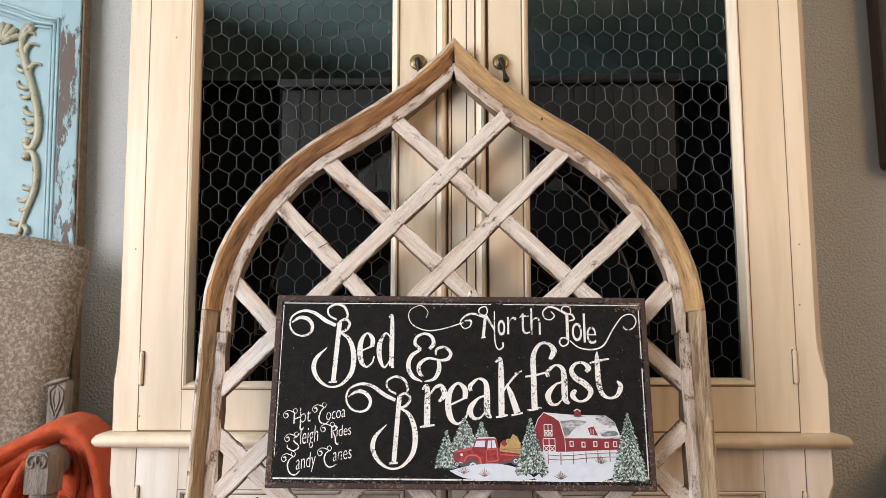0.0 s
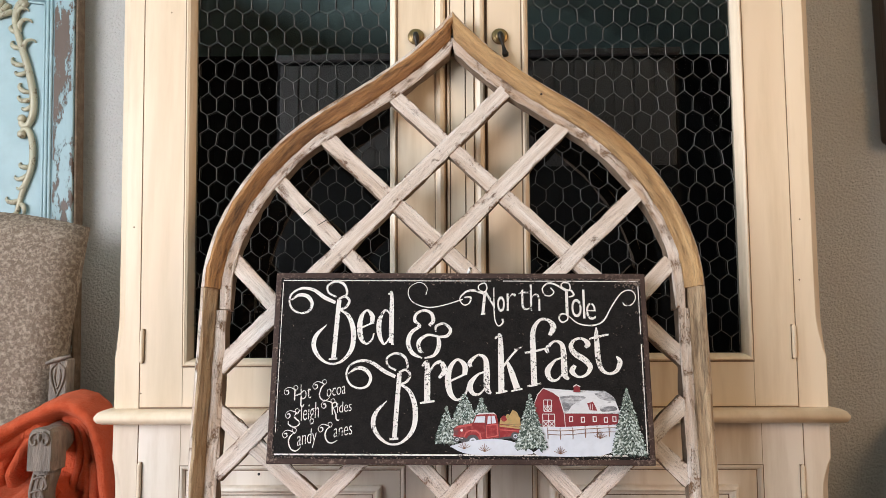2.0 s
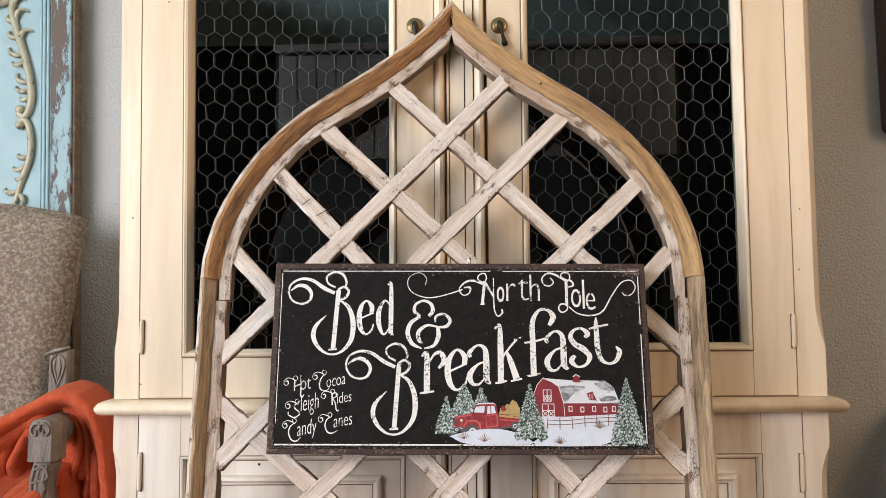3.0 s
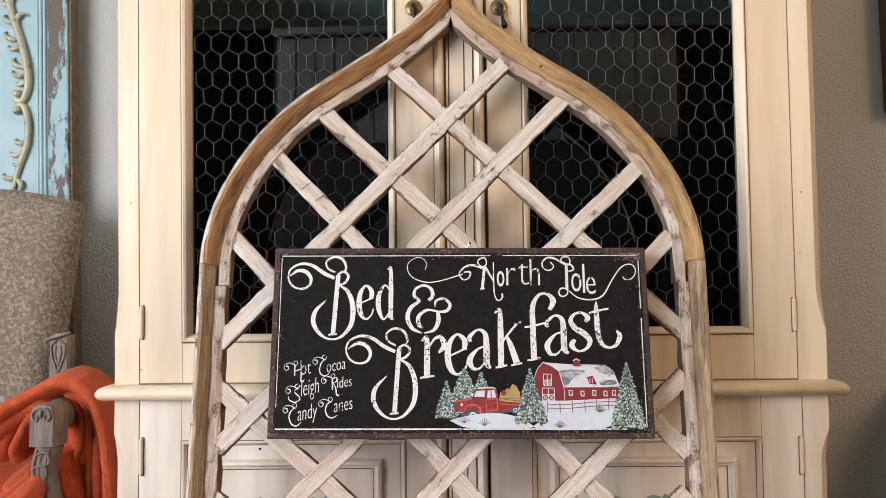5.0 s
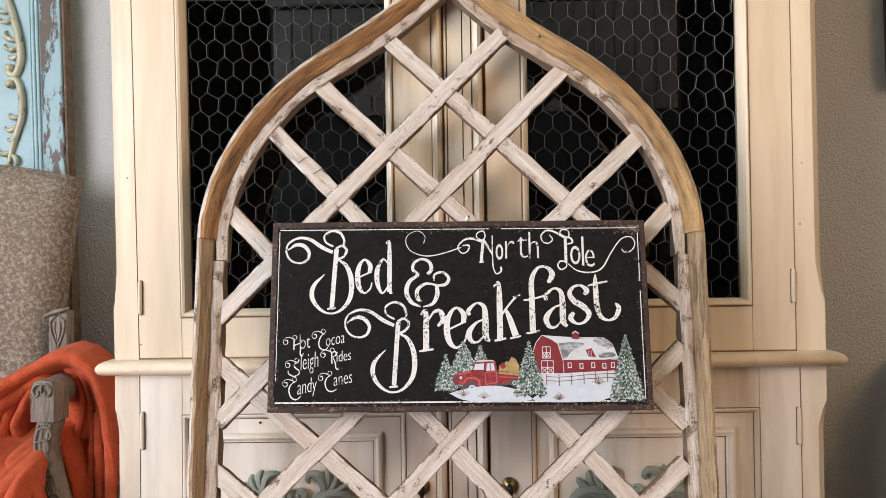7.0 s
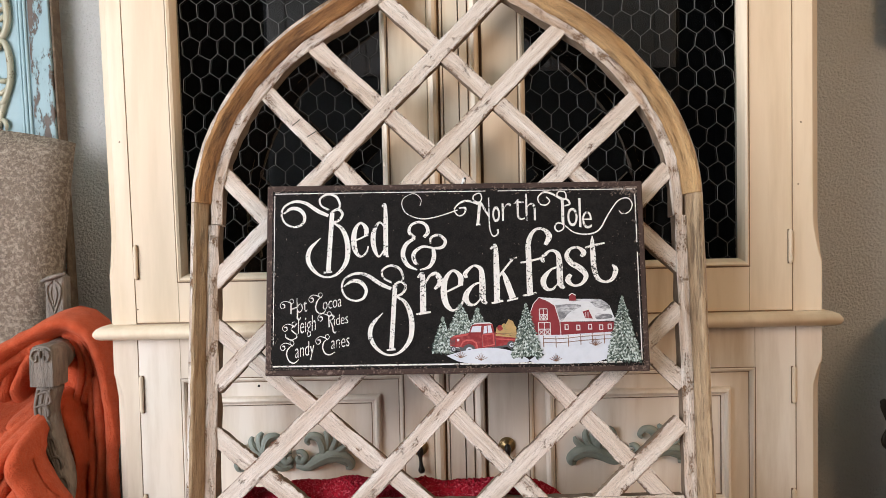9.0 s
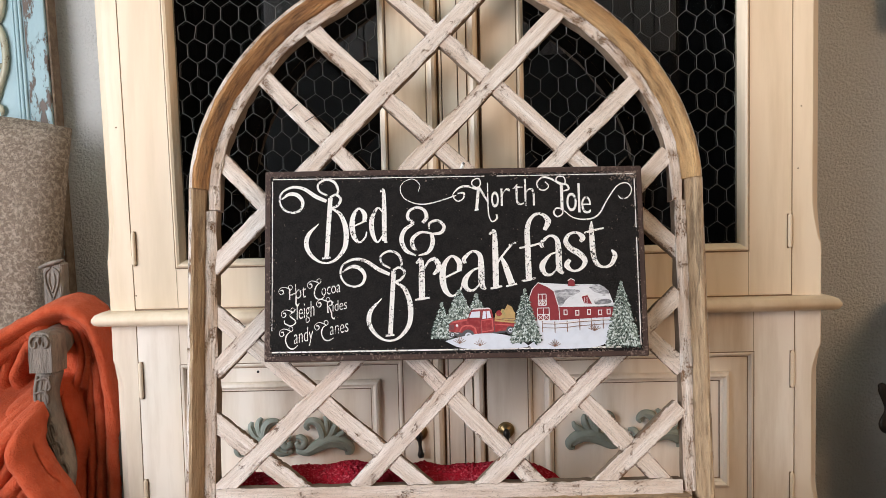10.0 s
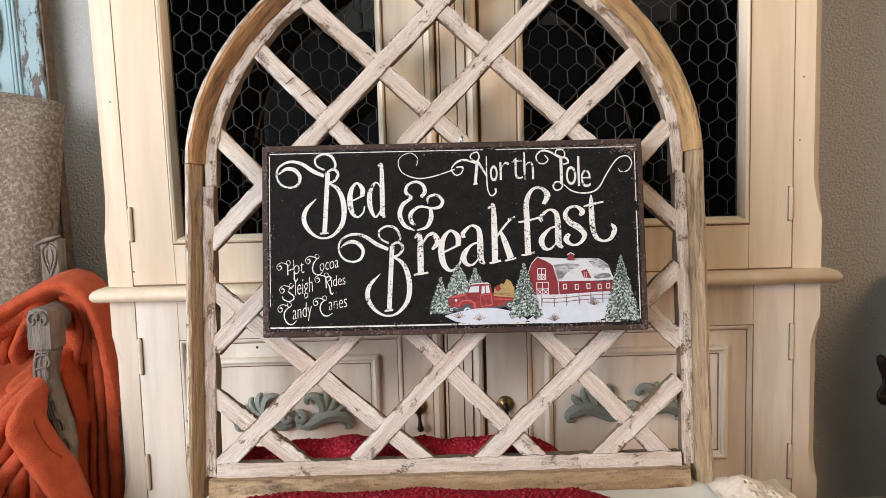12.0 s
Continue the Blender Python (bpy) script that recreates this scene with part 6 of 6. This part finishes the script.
def gilt_scroll():
    """Applied scroll with leaves, running down beside the moulding, and a shell above."""
    bm = bmesh.new()
    stem = smooth_line([(-0.128, 0, 1.632, 0.007), (-0.118, -0.004, 1.650, 0.009), (-0.134, -0.004, 1.640, 0.009), (-0.142, -0.004, 1.600, 0.008), (-0.126, -0.004, 1.54, 0.0085), (-0.108, -0.004, 1.48, 0.009), (-0.095, -0.004, 1.42, 0.009), (-0.094, -0.004, 1.375, 0.0085), (-0.106, -0.004, 1.343, 0.008), (-0.120, -0.005, 1.345, 0.008), (-0.119, -0.006, 1.360, 0.007)], 6)
    add_tube(bm, stem, 8)
    low = smooth_line([(-0.121, -0.005, 1.318, 0.008), (-0.114, -0.004, 1.333, 0.0075), (-0.102, -0.004, 1.325, 0.0075), (-0.094, -0.004, 1.29, 0.008), (-0.096, -0.004, 1.24, 0.0075), (-0.114, -0.003, 1.19, 0.007), (-0.128, -0.002, 1.14, 0.005), (-0.135, 0.0, 1.10, 0.003)], 6)
    add_tube(bm, low, 8)
    for x, z in ((-0.1195, 1.3585), (-0.1195, 1.320)):
        bmesh.ops.create_icosphere(bm, subdivisions=2, radius=0.0105, matrix=Matrix.Translation((x, -0.006, z)))
    sprays = ((-0.138, 1.61, 0.020, 0.020), (-0.132, 1.575, 0.022, 0.026), (-0.132, 1.575, -0.018, 0.014), (-0.122, 1.535, -0.024, 0.014), (-0.118, 1.52, 0.018, 0.030), (-0.114, 1.495, -0.030, 0.012), (-0.110, 1.478, -0.026, -0.004), (-0.099, 1.425, -0.026, 0.018), (-0.097, 1.41, -0.030, 0.002), (-0.096, 1.395, -0.022, -0.010), (-0.099, 1.245, -0.022, 0.004), (-0.103, 1.228, -0.028, -0.010), (-0.108, 1.21, -0.018, -0.018), (-0.122, 1.165, -0.028, 0.002), (-0.124, 1.155, 0.010, -0.022), (-0.128, 1.138, -0.026, -0.012), (-0.131, 1.12, 0.010, -0.024), (-0.133, 1.11, -0.016, -0.020))
    for x, z, dx, dz in sprays:
        bend = np.array((-dz, dx)) * 0.28
        leaf = [(x, -0.001, z, 0.0040), (x + dx * 0.4 + bend[0], -0.006, z + dz * 0.4 + bend[1], 0.0062), (x + dx * 0.85 + bend[0], -0.007, z + dz * 0.85 + bend[1], 0.0052), (x + dx * 1.15, -0.003, z + dz * 1.1, 0.0030), (x + dx * 1.12 - bend[0] * 0.6, 0.0, z + dz * 1.02 - bend[1] * 0.6, 0.0018)]
        add_tube(bm, smooth_line(leaf, 5), 8, 0.8)
    for k in range(7):
        a = radians(20 + 23 * k)
        add_tube(bm, [(-0.192, -0.002, 1.610, 0.004), (-0.192 + 0.022 * math.cos(a), -0.006, 1.610 + 0.024 * math.sin(a), 0.007), (-0.192 + 0.042 * math.cos(a), -0.004, 1.610 + 0.046 * math.sin(a), 0.008), (-0.192 + 0.048 * math.cos(a), 0.002, 1.610 + 0.052 * math.sin(a), 0.004)], 8)
    bm.transform(Matrix.Translation((-0.006, 0.010, -0.008)))
    return part("scrollwork", bm, GILT, panel, "raised gilt shell and leaf scrolls", smooth=True)


gilt_scroll()

# ---- right of the armoire ----
mirror = thing("dark_frame", "dark walnut framed hanging with a rounded corner", "wall frame", m=pose(1.005, 0.40, 0))
part("frame", box(0.0, 0.06, -0.005, 0.055, 1.28, 1.95, bevel=0.018, seg=4), WALNUT, mirror)
part("panel", box(0.061, 0.50, 0.005, 0.05, 1.30, 1.93, bevel=0.004), WALNUT, mirror)
stand = thing("iron_stand", "black scrolled wrought-iron stand by the wall", "iron stand", m=pose(0.938, 0.30, 0))
part("upright", lathe([(0.0, 0.0), (0.05, 0.0), (0.045, 0.012), (0.010, 0.02), (0.008, 0.40), (0.012, 0.41), (0.008, 0.42), (0.008, 0.52), (0.0, 0.53)], 16), DARK_METAL, stand, smooth=True)
leafs = bmesh.new()
add_tube(leafs, smooth_line([(0.0, 0, 0.40, 0.010), (-0.022, -0.004, 0.385, 0.014), (-0.034, -0.004, 0.395, 0.010), (-0.022, -0.002, 0.425, 0.008), (-0.030, 0, 0.465, 0.012), (-0.038, 0, 0.480, 0.006)], 6), 8, 0.5)
add_tube(leafs, smooth_line([(0.0, 0, 0.40, 0.010), (0.022, -0.004, 0.385, 0.014), (0.034, -0.004, 0.395, 0.010), (0.022, -0.002, 0.425, 0.008), (0.030, 0, 0.465, 0.012), (0.038, 0, 0.480, 0.006)], 6), 8, 0.5)
part("leaf_scroll", leafs, DARK_METAL, stand, smooth=True)
# added out of view: blocks the east fill from the lower right wall
sideboard = thing("sideboard", "unseen dark walnut sideboard added to shade the lower wall", "sideboard", m=pose(1.01, 0.10, 0))
part("carcass", box(0.0, 0.85, 0.0, 0.34, 0.08, 0.62, bevel=0.006), WALNUT, sideboard)
part("top", box(-0.008, 0.858, -0.01, 0.345, 0.621, 0.645, bevel=0.006), WALNUT, sideboard)
for k in range(2):
    part("door", box(0.02 + 0.41 * k, 0.42 + 0.41 * k, -0.014, -0.001, 0.12, 0.60, bevel=0.004), WALNUT, sideboard)
for x in (0.04, 0.81):
    for y in (0.03, 0.31):
        part("leg", lathe([(0.0, 0.0), (0.016, 0.0), (0.022, 0.079)], 12, pose(x, y, 0)), WALNUT, sideboard, smooth=True)
